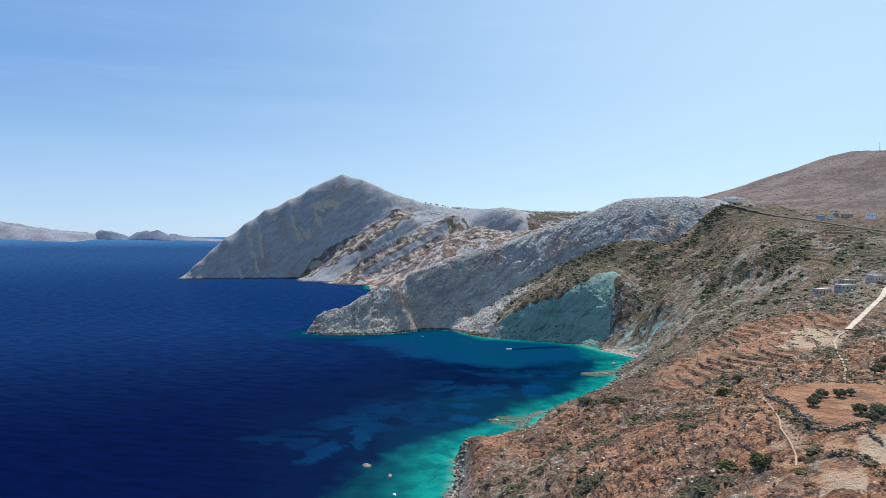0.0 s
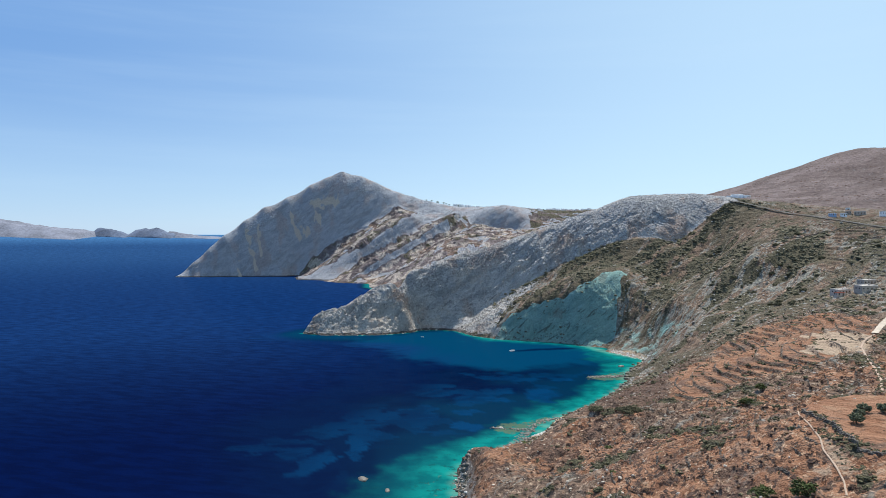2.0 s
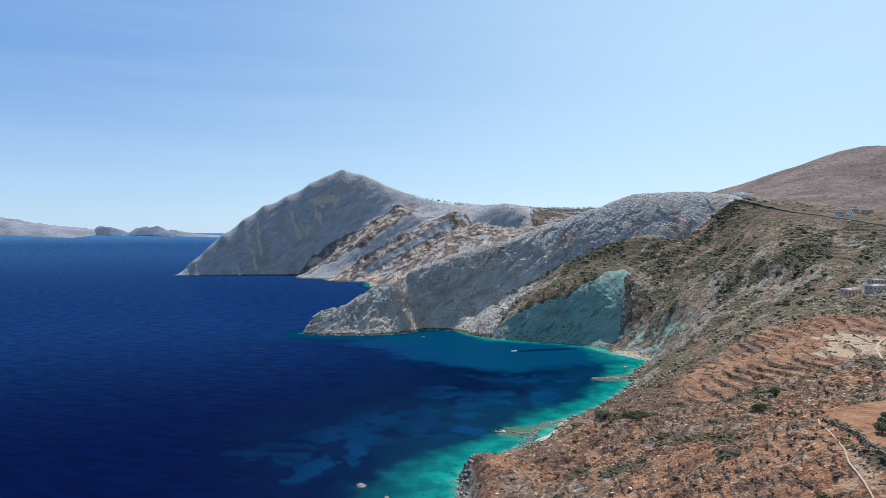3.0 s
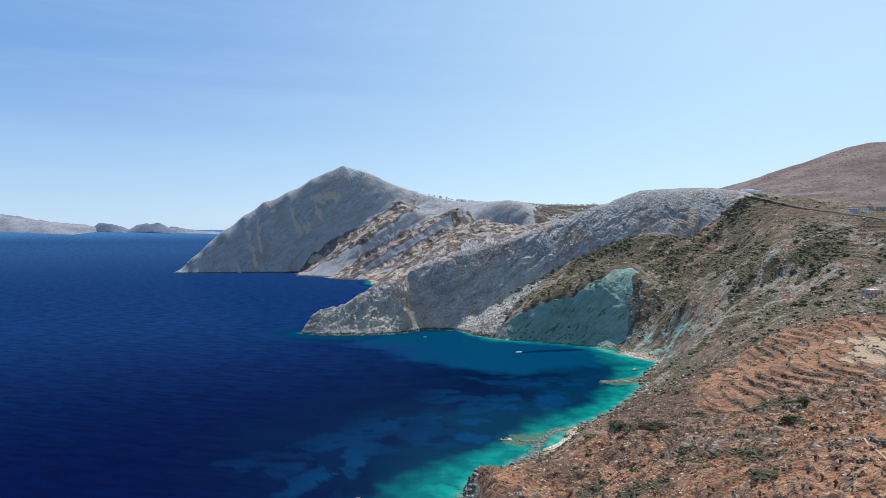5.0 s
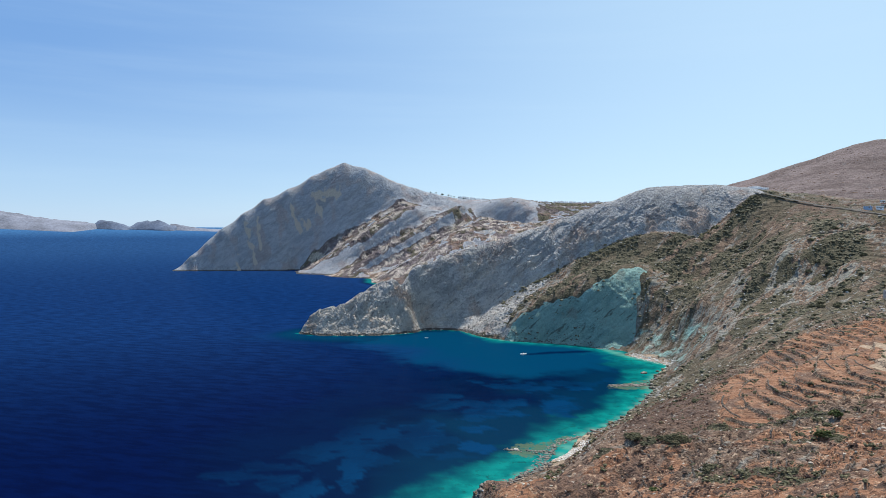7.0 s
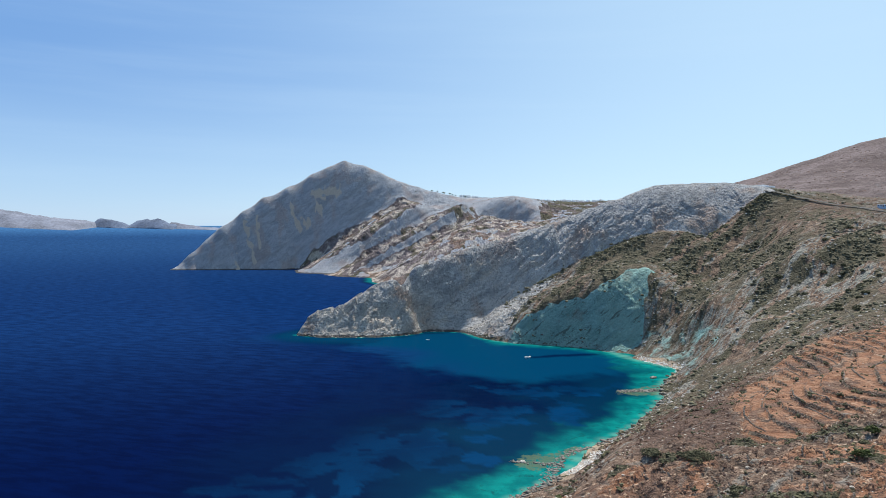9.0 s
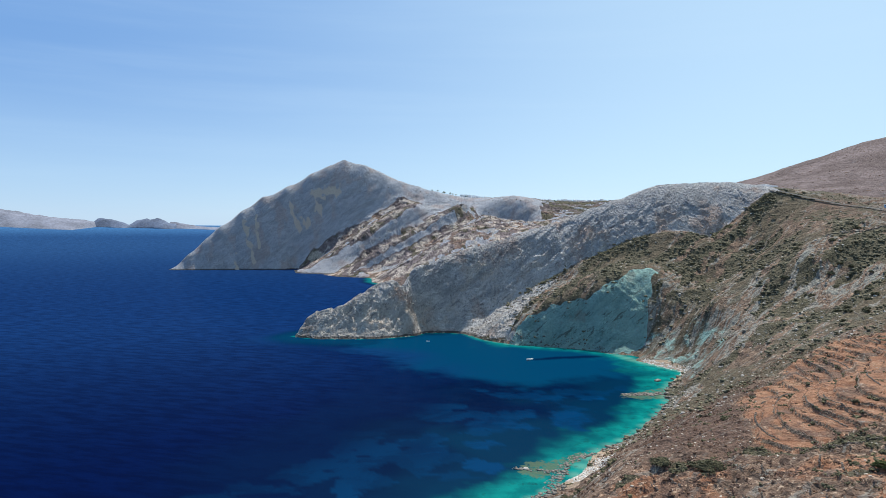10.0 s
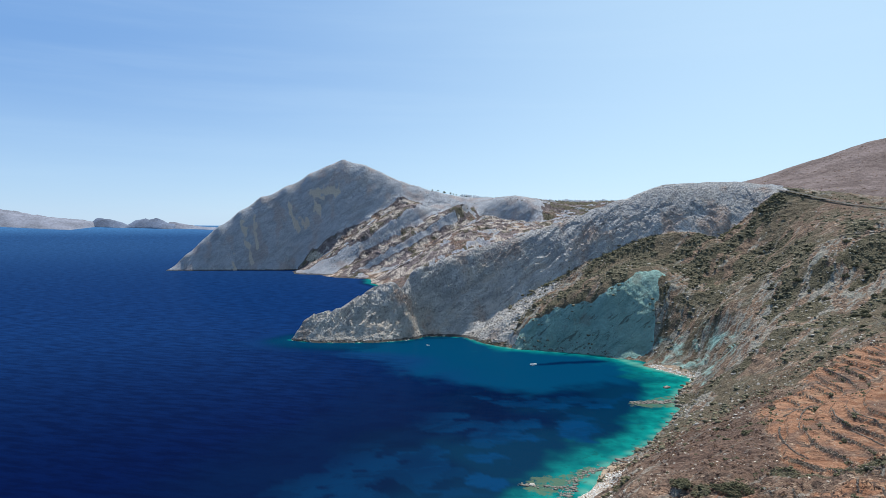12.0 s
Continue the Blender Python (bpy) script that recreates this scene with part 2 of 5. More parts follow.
WAYS = [[(330, 490), (311, 469), (291, 443), (268, 419), (243, 392), (231, 379)], [(231, 379), (220, 370), (211, 358), (197, 331), (183, 302), (173, 283), (160, 262)],
        [(116, 236), (112, 228), (110, 218), (107.6, 208), (104.7, 201), (103, 192), (101, 185), (97, 177)], [(353, 861), (367, 851), (385, 828), (400, 801), (420, 789), (435, 768), (442, 736), (458, 696), (480, 660)]]
STEPPED = [(90, 190), (130, 150), (260, 200), (420, 460), (500, 700), (430, 760), (330, 610), (240, 500), (120, 330), (98, 262)]


def land_height(x, y):
    """Height with crags, ribs and terraces, and the masks from which the ground takes its cover."""
    h0 = lie(x, y)
    foot_y = np.interp(x, [p[0] for p in FOOT], [p[1] for p in FOOT])
    ridge = step(-6, 5, y - np.where(x < 10, 790, foot_y)) * step(1050, 980, y) * step(380, 352, x)
    far = step(1250, 1400, y) * step(620, 480, x)
    hill = step(480, 620, x) * step(900, 1150, y)
    teal = inside(TEAL, x + 7 * fbm(x / 22, y / 22, 4, 85), y + 5 * fbm(x / 18, y / 18, 4, 86), 7.0)
    fields = inside(FIELDS, x + 6 * fbm(x / 30, y / 30, 2, 5), y + 6 * fbm(x / 30, y / 30, 2, 8), 6.0)
    stepped = np.maximum(fields, 0.8 * inside(STEPPED, x, y, 20.0))
    near = 1 - np.maximum(np.maximum(ridge, far), hill)
    live = step(-4, 8, h0)
    up = step(2, 30, h0)
    # headland: broken limestone, with gullies slanting down the wall
    u, v = x + 0.3 * y, 0.95 * h0 + 0.35 * y
    wu, wv = u + 5 * fbm(x / 20, y / 20, 2, 15), v + 5 * fbm(x / 20, y / 20, 2, 16)
    bed, lay = (wu + wv) * 0.7, (wv - wu) * 0.7  # beds tilt down towards the cape
    crag = 3.6 * facets(bed / 52, lay / 17, 3) + 2.6 * facets(bed / 20, lay / 7, 13) + 1.5 * facets(bed / 7, lay / 3.0, 23)
    saw, notch = -lay / 12 + 0.9 * fbm(x / 40, h0 / 40, 3, 17), -lay / 4.6 + 0.8 * fbm(x / 15, h0 / 15, 2, 18)
    crag = crag + (3.6 * (saw - np.floor(saw) - 0.5) + 2.2 * (notch - np.floor(notch) - 0.5)) * step(330, 120, x)
    crag = crag + 4.5 * (ridged((u + 0.9 * h0) / 60, v / 140, 2, 33) - 0.6) + 3.0 * (ridged(lay / 16, bed / 70, 3, 37) - 0.6)
    under = np.interp(x, [p[0] for p in CREST], [p[2] for p in CREST]) - h0
    crag = crag * (0.35 + 0.65 * step(1, 16, under)) * (1 - 0.45 * step(150, 260, x))
    h = h0 + ridge * live * (0.35 + 0.65 * up) * crag * (1.0 + 0.25 * step(20, -40, x))
    wx, wy = x + 2.5 * fbm(x / 9, h0 / 9, 3, 38), y + 1.5 * fbm(x / 9, h0 / 9, 3, 39)
    for line in CREVICES:
        for (ax, ay), (bx, by) in zip(line, line[1:]):
            t = np.clip(((wx - ax) * (bx - ax) + (wy - ay) * (by - ay)) / ((bx - ax) ** 2 + (by - ay) ** 2), 0, 1)
            h = h - 2.6 * ridge * np.exp(-((np.hypot(wx - ax - t * (bx - ax), wy - ay - t * (by - ay)) / 1.9) ** 2))
    # a trench sunk along the wall's foot, shaped to hold a strip of shade
    h = h - 5.5 * live * np.exp(-(((y - foot_y + 1) / 4.5) ** 2)) * step(15, 45, x) * step(330, 290, x)
    # mountain: cliffs with broad slanting ribs
    wu, wv = x + 14 * fbm(x / 60, y / 60, 3, 25), h0 + 0.4 * y + 14 * fbm(x / 60, y / 60, 3, 26)
    bed, lay = (wu + wv) * 0.7, (wv - wu) * 0.7
    cliffs = 5.0 * facets(bed / 120, lay / 42, 43) + 4.2 * facets(bed / 50, lay / 17, 53) + 2.6 * facets(bed / 18, lay / 8, 63)
    saw = -lay / 34 + 0.9 * fbm(x / 110, h0 / 110, 3, 19)
    cliffs = cliffs + 5.0 * (saw - np.floor(saw) - 0.5)
    cliffs = cliffs + 6 * (ridged((x + 0.7 * h0) / 130, y / 400, 2, 21) - 0.62) + 4 * (ridged(lay / 40, bed / 160, 3, 27) - 0.62)
    below = np.interp(x, [p[0] for p in PEAK], [p[2] for p in PEAK]) - h0
    ramp = np.zeros(x.shape)
    for poly in RAMPS:
        ramp = np.maximum(ramp, inside(poly, x + 8 * fbm(x / 40, y / 40, 3, 31), y + 8 * fbm(x / 40, y / 40, 3, 32), 14.0))
    ramp = ramp * (1 - inside(SLAB, x, y, 8.0)) * far
    cliffs = cliffs * (0.3 + 0.7 * step(2, 30, below)) * (0.42 - 0.1 * ramp)
    cliffs = cliffs * (1 - 0.45 * np.exp(-((x - 150) / 90) ** 2 - ((y - 1775) / 60) ** 2))
    cliffs = cliffs + ramp * (2.2 * facets(x / 17, y / 11, 33) + 1.4 * facets(x / 7, y / 6, 34))
    # mask of ledges that catch the sun; it only lightens colour, no shape
    lit_ledge = np.zeros(x.shape)
    for ax, ay, bx, by, half in LIT_LEDGES:
        t = np.clip(((x - ax) * (bx - ax) + (y - ay) * (by - ay)) / ((bx - ax) ** 2 + (by - ay) ** 2), 0, 1)
        d = np.hypot(x - ax - t * (bx - ax), y - ay - t * (by - ay)) + 6 * fbm(x / 12, h0 / 9, 4, 35)
        lit_ledge = np.maximum(lit_ledge, step(2.2 * half, 0.0, d))
    h = h + far * live * up * cliffs
    h = h + hill * (5 * fbm(x / 160, y / 160, 4, 41) + 1.2 * fbm(x / 18, y / 18, 3, 44) - 4)
    # hillside: gullies, outcrops
    rocky = step(0.05, 0.45, fbm(x / 40 - y / 90, y / 60, 4, 57)) * step(400, 500, y)
    rocky = np.maximum(rocky, 0.55 * inside(SCHIST, x + 10 * fbm(x / 25, y / 25, 3, 58), y + 10 * fbm(x / 25, y / 25, 3, 59), 18.0))
    gully = ridged(x / 55 - y / 160, y / 130 + x / 300, 4, 51) - 0.55
    rough = 3.4 * gully * step(10, 45, h0) * step(460, 560, y) + 1.6 * fbm(x / 22, y / 22, 4, 61)
    rough = rough + (0.5 + 1.3 * rocky) * (facets(x / 9 + y / 30, y / 6, 73) + 0.5 * facets(x / 3.5, y / 3, 83))
    h = h + near * live * (1 - 0.85 * fields) * rough * (1 - 0.6 * stepped)
    h = h + teal * live * (2.2 * facets(x / 15 + 3, h0 / 12, 71) + 1.0 * facets(x / 5, h0 / 5, 72) + 2.0 * fbm(x / 30, h0 / 20, 3, 74) - 1.0)
    plots = np.zeros(x.shape)
    for poly in PLOTS:
        plots = np.maximum(plots, inside(poly, x, y, 2.0))
    tussock = step(330, 300, y - 0.4 * x) * near * (1 - 0.85 * plots) * (1 - 0.9 * fields)
    h = h + tussock * live * (0.75 * facets(x / 3.1 + 0.2 * y, y / 2.4, 121) + 0.4 * facets(x / 1.4, y / 1.2, 131) + 0.9 * fbm(x / 9, y / 9, 3, 141))
    meadow = inside(MEADOW, x, y, 4.0)
    h = h + meadow * (62.5 + 0.06 * (x - 113) - h) * 0.85
    h = h + near * live * (1 - meadow) * 0.5 * fbm(x / 4.5, y / 4.5, 3, 81) * (1 - 0.6 * fields)
    stepped = stepped * (1 - meadow)
    # ways worn level into the slope
    worn = np.zeros(x.shape)
    for line, half in zip(WAYS, (3.2, 1.6, 1.2, 4.0)):
        for (ax, ay), (bx, by) in zip(line, line[1:]):
            t = np.clip(((x - ax) * (bx - ax) + (y - ay) * (by - ay)) / ((bx - ax) ** 2 + (by - ay) ** 2), 0, 1)
            worn = np.maximum(worn, step(half * 2, half, np.hypot(x - ax - t * (bx - ax), y - ay - t * (by - ay))))
    h = h + worn * (h0 - h)
    stepped = stepped * (1 - worn)
    # dry-stone terraces: flat treads, steep risers
    rise = 1.9 + 0.5 * fields + 1.4 * step(480, 620, y)
    stepped = stepped * np.maximum(fields, step(-0.55, -0.05, fbm(x / 34 + 7, y / 34, 3, 111)))
    q = (h + fields * (h0 - h)) / rise + 0.7 * fbm(x / 45, y / 45, 2, 101)
    f = q - np.floor(q)
    tread = step(0.80, 0.97, f)
    wall = stepped * np.exp(-(((f - 0.90) / 0.05) ** 2))
    h = h + stepped * rise * (tread - f) * 0.95
    return h, dict(base=h0, ridge=ridge * live, far=far, hill=hill, teal=teal, fields=fields, stepped=stepped, near=near, wall=wall, level=np.floor(q), rocky=rocky, ramp=ramp, lit_ledge=lit_ledge * far, meadow=np.maximum(meadow, plots), plots=plots)


def mats_mid(x, y):
    """Where scrub grows thick on the upper slope: drawn out down the slope."""
    return step(-0.04, 0.10, fbm((0.85 * x + 0.53 * y) / 34, (0.85 * y - 0.53 * x) / 11, 4, 521))


def mats_near(x, y):
    return step(0.42, 0.55, fbm(x / 17, y / 17, 4, 511))


# ---- materials ----
def material(name):
    m = bpy.data.materials.new(name)
    m.use_nodes = True
    return m, m.node_tree.nodes, m.node_tree.links, m.node_tree.nodes["Principled BSDF"]


def plain(name, color, rough=0.8, metal=0.0, scale=2.0, amount=0.25, bump=0.0):
    """A paint or surface with two scales of uneven tone."""
    m, n, l, p = material(name)
    geo = n.new("ShaderNodeNewGeometry")
    a, b = n.new("ShaderNodeTexNoise"), n.new("ShaderNodeTexNoise")
    a.inputs["Scale"].default_value, b.inputs["Scale"].default_value = scale, scale * 9
    a.inputs["Detail"].default_value = b.inputs["Detail"].default_value = 4
    l.new(geo.outputs["Position"], a.inputs["Vector"])
    l.new(geo.outputs["Position"], b.inputs["Vector"])
    add = n.new("ShaderNodeMath")
    add.operation = "ADD"
    l.new(a.outputs[0], add.inputs[0])
    l.new(b.outputs[0], add.inputs[1])
    ramp = n.new("ShaderNodeMapRange")
    ramp.inputs[1].default_value, ramp.inputs[2].default_value = 0.6, 1.4
    ramp.inputs[3].default_value, ramp.inputs[4].default_value = 1 - amount, 1 + amount
    l.new(add.outputs[0], ramp.inputs[0])
    mul = n.new("ShaderNodeVectorMath")
    mul.operation = "SCALE"
    mul.inputs[0].default_value = color[:3]
    l.new(ramp.outputs[0], mul.inputs["Scale"])
    l.new(mul.outputs[0], p.inputs["Base Color"])
    p.inputs["Roughness"].default_value, p.inputs["Metallic"].default_value = rough, metal
    if bump:
        bm_node = n.new("ShaderNodeBump")
        bm_node.inputs["Strength"].default_value, bm_node.inputs["Distance"].default_value = 0.6, bump
        l.new(add.outputs[0], bm_node.inputs["Height"])
        l.new(bm_node.outputs[0], p.inputs["Normal"])
    return m


class Nodes:
    """Short forms for building a node tree."""

    def __init__(self, n, l):
        self.n, self.l = n, l
        self.geo = n.new("ShaderNodeNewGeometry")

    def put(self, value, socket):
        if isinstance(value, (int, float)):
            socket.default_value = value
        elif isinstance(value, tuple):
            socket.default_value = value if len(socket.default_value) == len(value) else (*value, 1.0)
        else:
            self.l.new(value, socket)

    def noise(self, scale, detail=4.0, rough=0.55, vector=None, distort=0.0):
        t = self.n.new("ShaderNodeTexNoise")
        t.inputs["Scale"].default_value, t.inputs["Detail"].default_value = scale, detail
        t.inputs["Roughness"].default_value, t.inputs["Distortion"].default_value = rough, distort
        self.l.new(vector or self.geo.outputs["Position"], t.inputs["Vector"])
        return t.outputs[0]

    def voronoi(self, scale, vector=None, feature="F1"):
        t = self.n.new("ShaderNodeTexVoronoi")
        t.feature = feature
        t.inputs["Scale"].default_value = scale
        self.l.new(vector or self.geo.outputs["Position"], t.inputs["Vector"])
        return t.outputs["Distance"]

    def stretched(self, sx, sy, sz, turn=0.0):
        t = self.n.new("ShaderNodeMapping")
        t.vector_type = "TEXTURE"
        t.inputs["Scale"].default_value = (1 / sx, 1 / sy, 1 / sz)
        t.inputs["Rotation"].default_value = (0, 0, radians(turn))
        self.l.new(self.geo.outputs["Position"], t.inputs["Vector"])
        return t.outputs[0]

    def slanted(self, along_bed, across, tilt=-42.0):
        """Places drawn out along beds of rock that dip to the west."""
        t = self.n.new("ShaderNodeMapping")
        t.vector_type = "TEXTURE"
        t.inputs["Scale"].default_value = (1 / along_bed, 1, 1 / across)
        t.inputs["Rotation"].default_value = (0, radians(tilt), 0)
        self.l.new(self.geo.outputs["Position"], t.inputs["Vector"])
        return t.outputs[0]

    def ramp(self, value, a, b, lo=0.0, hi=1.0):
        t = self.n.new("ShaderNodeMapRange")
        t.interpolation_type = "SMOOTHSTEP"
        self.put(value, t.inputs[0])
        for k, v in zip((1, 2, 3, 4), (a, b, lo, hi)):
            t.inputs[k].default_value = v
        return t.outputs[0]

    def math(self, op, a, b=0.0):
        t = self.n.new("ShaderNodeMath")
        t.operation = op
        self.put(a, t.inputs[0])
        self.put(b, t.inputs[1])
        return t.outputs[0]

    def mix(self, f, a, b):
        t = self.n.new("ShaderNodeMix")
        t.data_type = "RGBA"
        self.put(f, t.inputs[0])
        self.put(a, t.inputs[6])
        self.put(b, t.inputs[7])
        return t.outputs[2]

    def attr(self, name):
        t = self.n.new("ShaderNodeAttribute")
        t.attribute_name = name
        return t

    def rgb(self, attribute):
        t = self.n.new("ShaderNodeSeparateColor")
        self.l.new(attribute.outputs["Color"], t.inputs[0])
        return t.outputs[0], t.outputs[1], t.outputs[2], attribute.outputs["Alpha"]


def ground_material():
    m, n, l, p = material("ground_cover")
    k = Nodes(n, l)
    lime, red, scrub, pale = k.rgb(k.attr("cover"))
    teal, heath, wall, far = k.rgb(k.attr("cover_two"))
    rocky = k.attr("rocky").outputs["Fac"]
    mid, fine = k.noise(0.12, 5), k.noise(0.7, 4, 0.65)
    grain = k.noise(2.2, 3, 0.7)
    # dry earth with straw, stones and low withered plants
    straw = k.ramp(k.noise(0.42, 7, 0.72, None, 0.3), 0.55, 0.61)
    tuft = k.ramp(k.noise(0.24, 8, 0.72, k.stretched(1, 0.8, 1, 40), 0.4), 0.525, 0.57)
    earth = k.mix(k.ramp(mid, 0.35, 0.65), (0.145, 0.098, 0.072), (0.235, 0.155, 0.11))
    earth = k.mix(straw, earth, (0.44, 0.33, 0.24))
    earth = k.mix(tuft, earth, k.mix(fine, (0.060, 0.046, 0.038), (0.115, 0.082, 0.064)))
    earth = k.mix(k.ramp(grain, 0.66, 0.74), earth, (0.40, 0.34, 0.275))
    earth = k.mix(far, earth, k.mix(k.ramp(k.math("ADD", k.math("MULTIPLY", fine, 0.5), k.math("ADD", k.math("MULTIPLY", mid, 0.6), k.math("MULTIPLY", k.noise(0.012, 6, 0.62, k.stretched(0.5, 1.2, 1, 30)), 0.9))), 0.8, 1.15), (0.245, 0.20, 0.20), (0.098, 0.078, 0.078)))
    soil = k.mix(k.ramp(mid, 0.3, 0.7), (0.235, 0.108, 0.060), (0.345, 0.185, 0.112))
    patch = k.noise(0.055, 7, 0.62, None, 0.4)
    soil = k.mix(k.ramp(patch, 0.50, 0.60, 0.0, 0.85), soil, (0.150, 0.096, 0.072))
    soil = k.mix(k.ramp(patch, 0.32, 0.42, 0.8, 0.0), soil, (0.34, 0.215, 0.135))
    soil = k.mix(k.math("MULTIPLY", straw, k.ramp(red, 0.85, 1.0, 0.75, 0.12)), soil, (0.54, 0.385, 0.265))
    soil = k.mix(k.math("MULTIPLY", tuft, k.math("SUBTRACT", 1.0, k.ramp(red, 0.85, 1.0))), soil, k.mix(fine, (0.070, 0.046, 0.038), (0.13, 0.085, 0.065)))
    soil = k.mix(k.ramp(grain, 0.66, 0.76), soil, (0.42, 0.30, 0.215))
    col = k.mix(k.ramp(red, 0.3, 0.7), earth, soil)
    dry = k.mix(k.ramp(fine, 0.4, 0.62), (0.150, 0.092, 0.068), (0.085, 0.056, 0.045))
    dry = k.mix(k.ramp(grain, 0.64, 0.76), dry, (0.24, 0.15, 0.105))
    col = k.mix(k.math("MULTIPLY", heath, 0.9), col, dry)
    col = k.mix(k.math("MULTIPLY", scrub, k.ramp(fine, 0.35, 0.6, 0.9, 0.3)), col, k.mix(mid, (0.085, 0.070, 0.048), (0.165, 0.118, 0.082)))
    # pale schist and scree showing through
    bare = k.math("ADD", k.noise(0.13, 7, 0.68, k.stretched(0.28, 1.3, 0.2, 37), 0.5), k.math("MULTIPLY", rocky, 0.08))
    bare = k.math("MULTIPLY", k.ramp(bare, 0.545, 0.60), k.math("SUBTRACT", 1.0, red))
    bare = k.math("MULTIPLY", bare, k.math("SUBTRACT", 1.0, k.math("MAXIMUM", k.math("MULTIPLY", heath, 0.7), far)))
    schist = k.mix(k.ramp(fine, 0.3, 0.7), (0.12, 0.13, 0.118), (0.38, 0.35, 0.30))
    schist = k.mix(k.math("MULTIPLY", rocky, k.ramp(mid, 0.42, 0.62, 0.0, 0.8)), schist, k.mix(fine, (0.10, 0.125, 0.115), (0.31, 0.325, 0.285)))
    col = k.mix(k.math("MULTIPLY", bare, 0.85), col, schist)
    # low dark scrub
    bush = k.math("ADD", k.math("MULTIPLY", scrub, 0.42), k.noise(0.07, 8, 0.66, k.stretched(0.4, 1.25, 0.25, 37), 0.4))
    bush = k.math("MAXIMUM", k.ramp(bush, 0.70, 0.74, 0.0, 0.7), k.ramp(k.math("ADD", k.attr("thick").outputs["Fac"], k.math("MULTIPLY", k.math("SUBTRACT", fine, 0.5), 1.2)), 0.35, 0.6))
    leaf = k.mix(k.ramp(fine, 0.35, 0.65), (0.060, 0.057, 0.036), (0.098, 0.086, 0.055))
    leaf = k.mix(k.ramp(grain, 0.56, 0.68), leaf, (0.26, 0.215, 0.165))
    col = k.mix(bush, col, leaf)
    # limestone
    streak = k.noise(0.09, 7, 0.62, k.slanted(0.22, 1.0), 0.8)
    stone = k.mix(k.ramp(streak, 0.40, 0.62), (0.76, 0.735, 0.71), (0.43, 0.43, 0.44))
    tone = k.noise(0.045, 7, 0.62, k.slanted(0.55, 1.0), 0.6)
    stone = k.mix(k.ramp(tone, 0.52, 0.62, 0.0, 0.75), stone, (0.43, 0.425, 0.43))
    stone = k.mix(k.ramp(tone, 0.46, 0.38, 0.0, 0.6), stone, (0.64, 0.55, 0.46))
    height = k.n.new("ShaderNodeSeparateXYZ")
    l.new(k.geo.outputs["Position"], height.inputs[0])
    light_zone = k.math("ADD", height.outputs[2], k.math("MULTIPLY", mid, 40.0))  # sunlit cape low down and shaded wall higher up, put into the colour
    stone = k.mix(k.math("MULTIPLY", k.math("MULTIPLY", k.ramp(light_zone, 35.0, 80.0, 0.8, 0.0), k.ramp(height.outputs[0], -45.0, 5.0, 1.0, 0.25)), k.math("SUBTRACT", 1.0, far)), stone, (0.72, 0.66, 0.58))
    stone = k.mix(k.math("MULTIPLY", k.ramp(light_zone, 95.0, 165.0, 0.0, 0.6), k.math("SUBTRACT", 1.0, far)), stone, (0.40, 0.42, 0.46))
    # distance haze is put into the mountain's stone as a cooler blue-grey
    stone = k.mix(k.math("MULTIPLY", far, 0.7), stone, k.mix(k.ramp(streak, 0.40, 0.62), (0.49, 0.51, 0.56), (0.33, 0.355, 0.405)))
    rust = k.math("MULTIPLY", k.ramp(k.noise(0.03, 4, 0.5, k.stretched(1, 1, 0.5)), 0.50, 0.64), 0.65)
    stone = k.mix(rust, stone, (0.52, 0.335, 0.24))
    stone = k.mix(k.ramp(grain, 0.58, 0.75), stone, (0.66, 0.62, 0.56))
    vein = k.noise(0.16, 9, 0.74, k.slanted(0.3, 1.4), 0.5)
    stone = k.mix(k.ramp(vein, 0.48, 0.38, 0.0, 0.6), stone, (0.66, 0.645, 0.63))
    stone = k.mix(k.ramp(vein, 0.57, 0.63, 0.0, 0.7), stone, (0.20, 0.195, 0.20))
    stone = k.mix(k.ramp(k.noise(0.30, 6, 0.75), 0.60, 0.67), stone, (0.23, 0.215, 0.195))
    mottle = k.noise(0.42, 9, 0.82)
    stone = k.mix(k.ramp(mottle, 0.50, 0.40, 0.0, 0.55), stone, (0.68, 0.66, 0.64))
    stone = k.mix(k.ramp(mottle, 0.55, 0.64, 0.0, 0.6), stone, (0.22, 0.205, 0.195))
    # a last blue cast over far rock, again haze held in the colour
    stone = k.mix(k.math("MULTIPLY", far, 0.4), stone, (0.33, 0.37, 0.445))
    ledge = k.noise(0.035, 6, 0.6, k.slanted(0.2, 1.5), 0.6)
    stone = k.mix(k.ramp(ledge, 0.53, 0.60, 0.0, 0.35), stone, (0.27, 0.265, 0.265))
    split = k.n.new("ShaderNodeTexVoronoi")
    split.feature = "DISTANCE_TO_EDGE"
    split.inputs["Scale"].default_value = 0.11
    jig = k.n.new("ShaderNodeVectorMath")
    jig.operation = "MULTIPLY_ADD"
    warp3 = k.n.new("ShaderNodeTexNoise")
    warp3.inputs["Scale"].default_value, warp3.inputs["Detail"].default_value = 0.12, 5
    l.new(k.geo.outputs["Position"], warp3.inputs["Vector"])
    l.new(warp3.outputs["Color"], jig.inputs[0])
    jig.inputs[1].default_value = (14, 14, 14)
    l.new(k.stretched(1.0, 1.0, 0.55), jig.inputs[2])
    l.new(jig.outputs[0], split.inputs["Vector"])
    crack = k.ramp(split.outputs["Distance"], 0.0, 0.07, 1.0, 0.0)
    stone = k.mix(k.math("MULTIPLY", crack, 0.10), stone, (0.10, 0.095, 0.09))
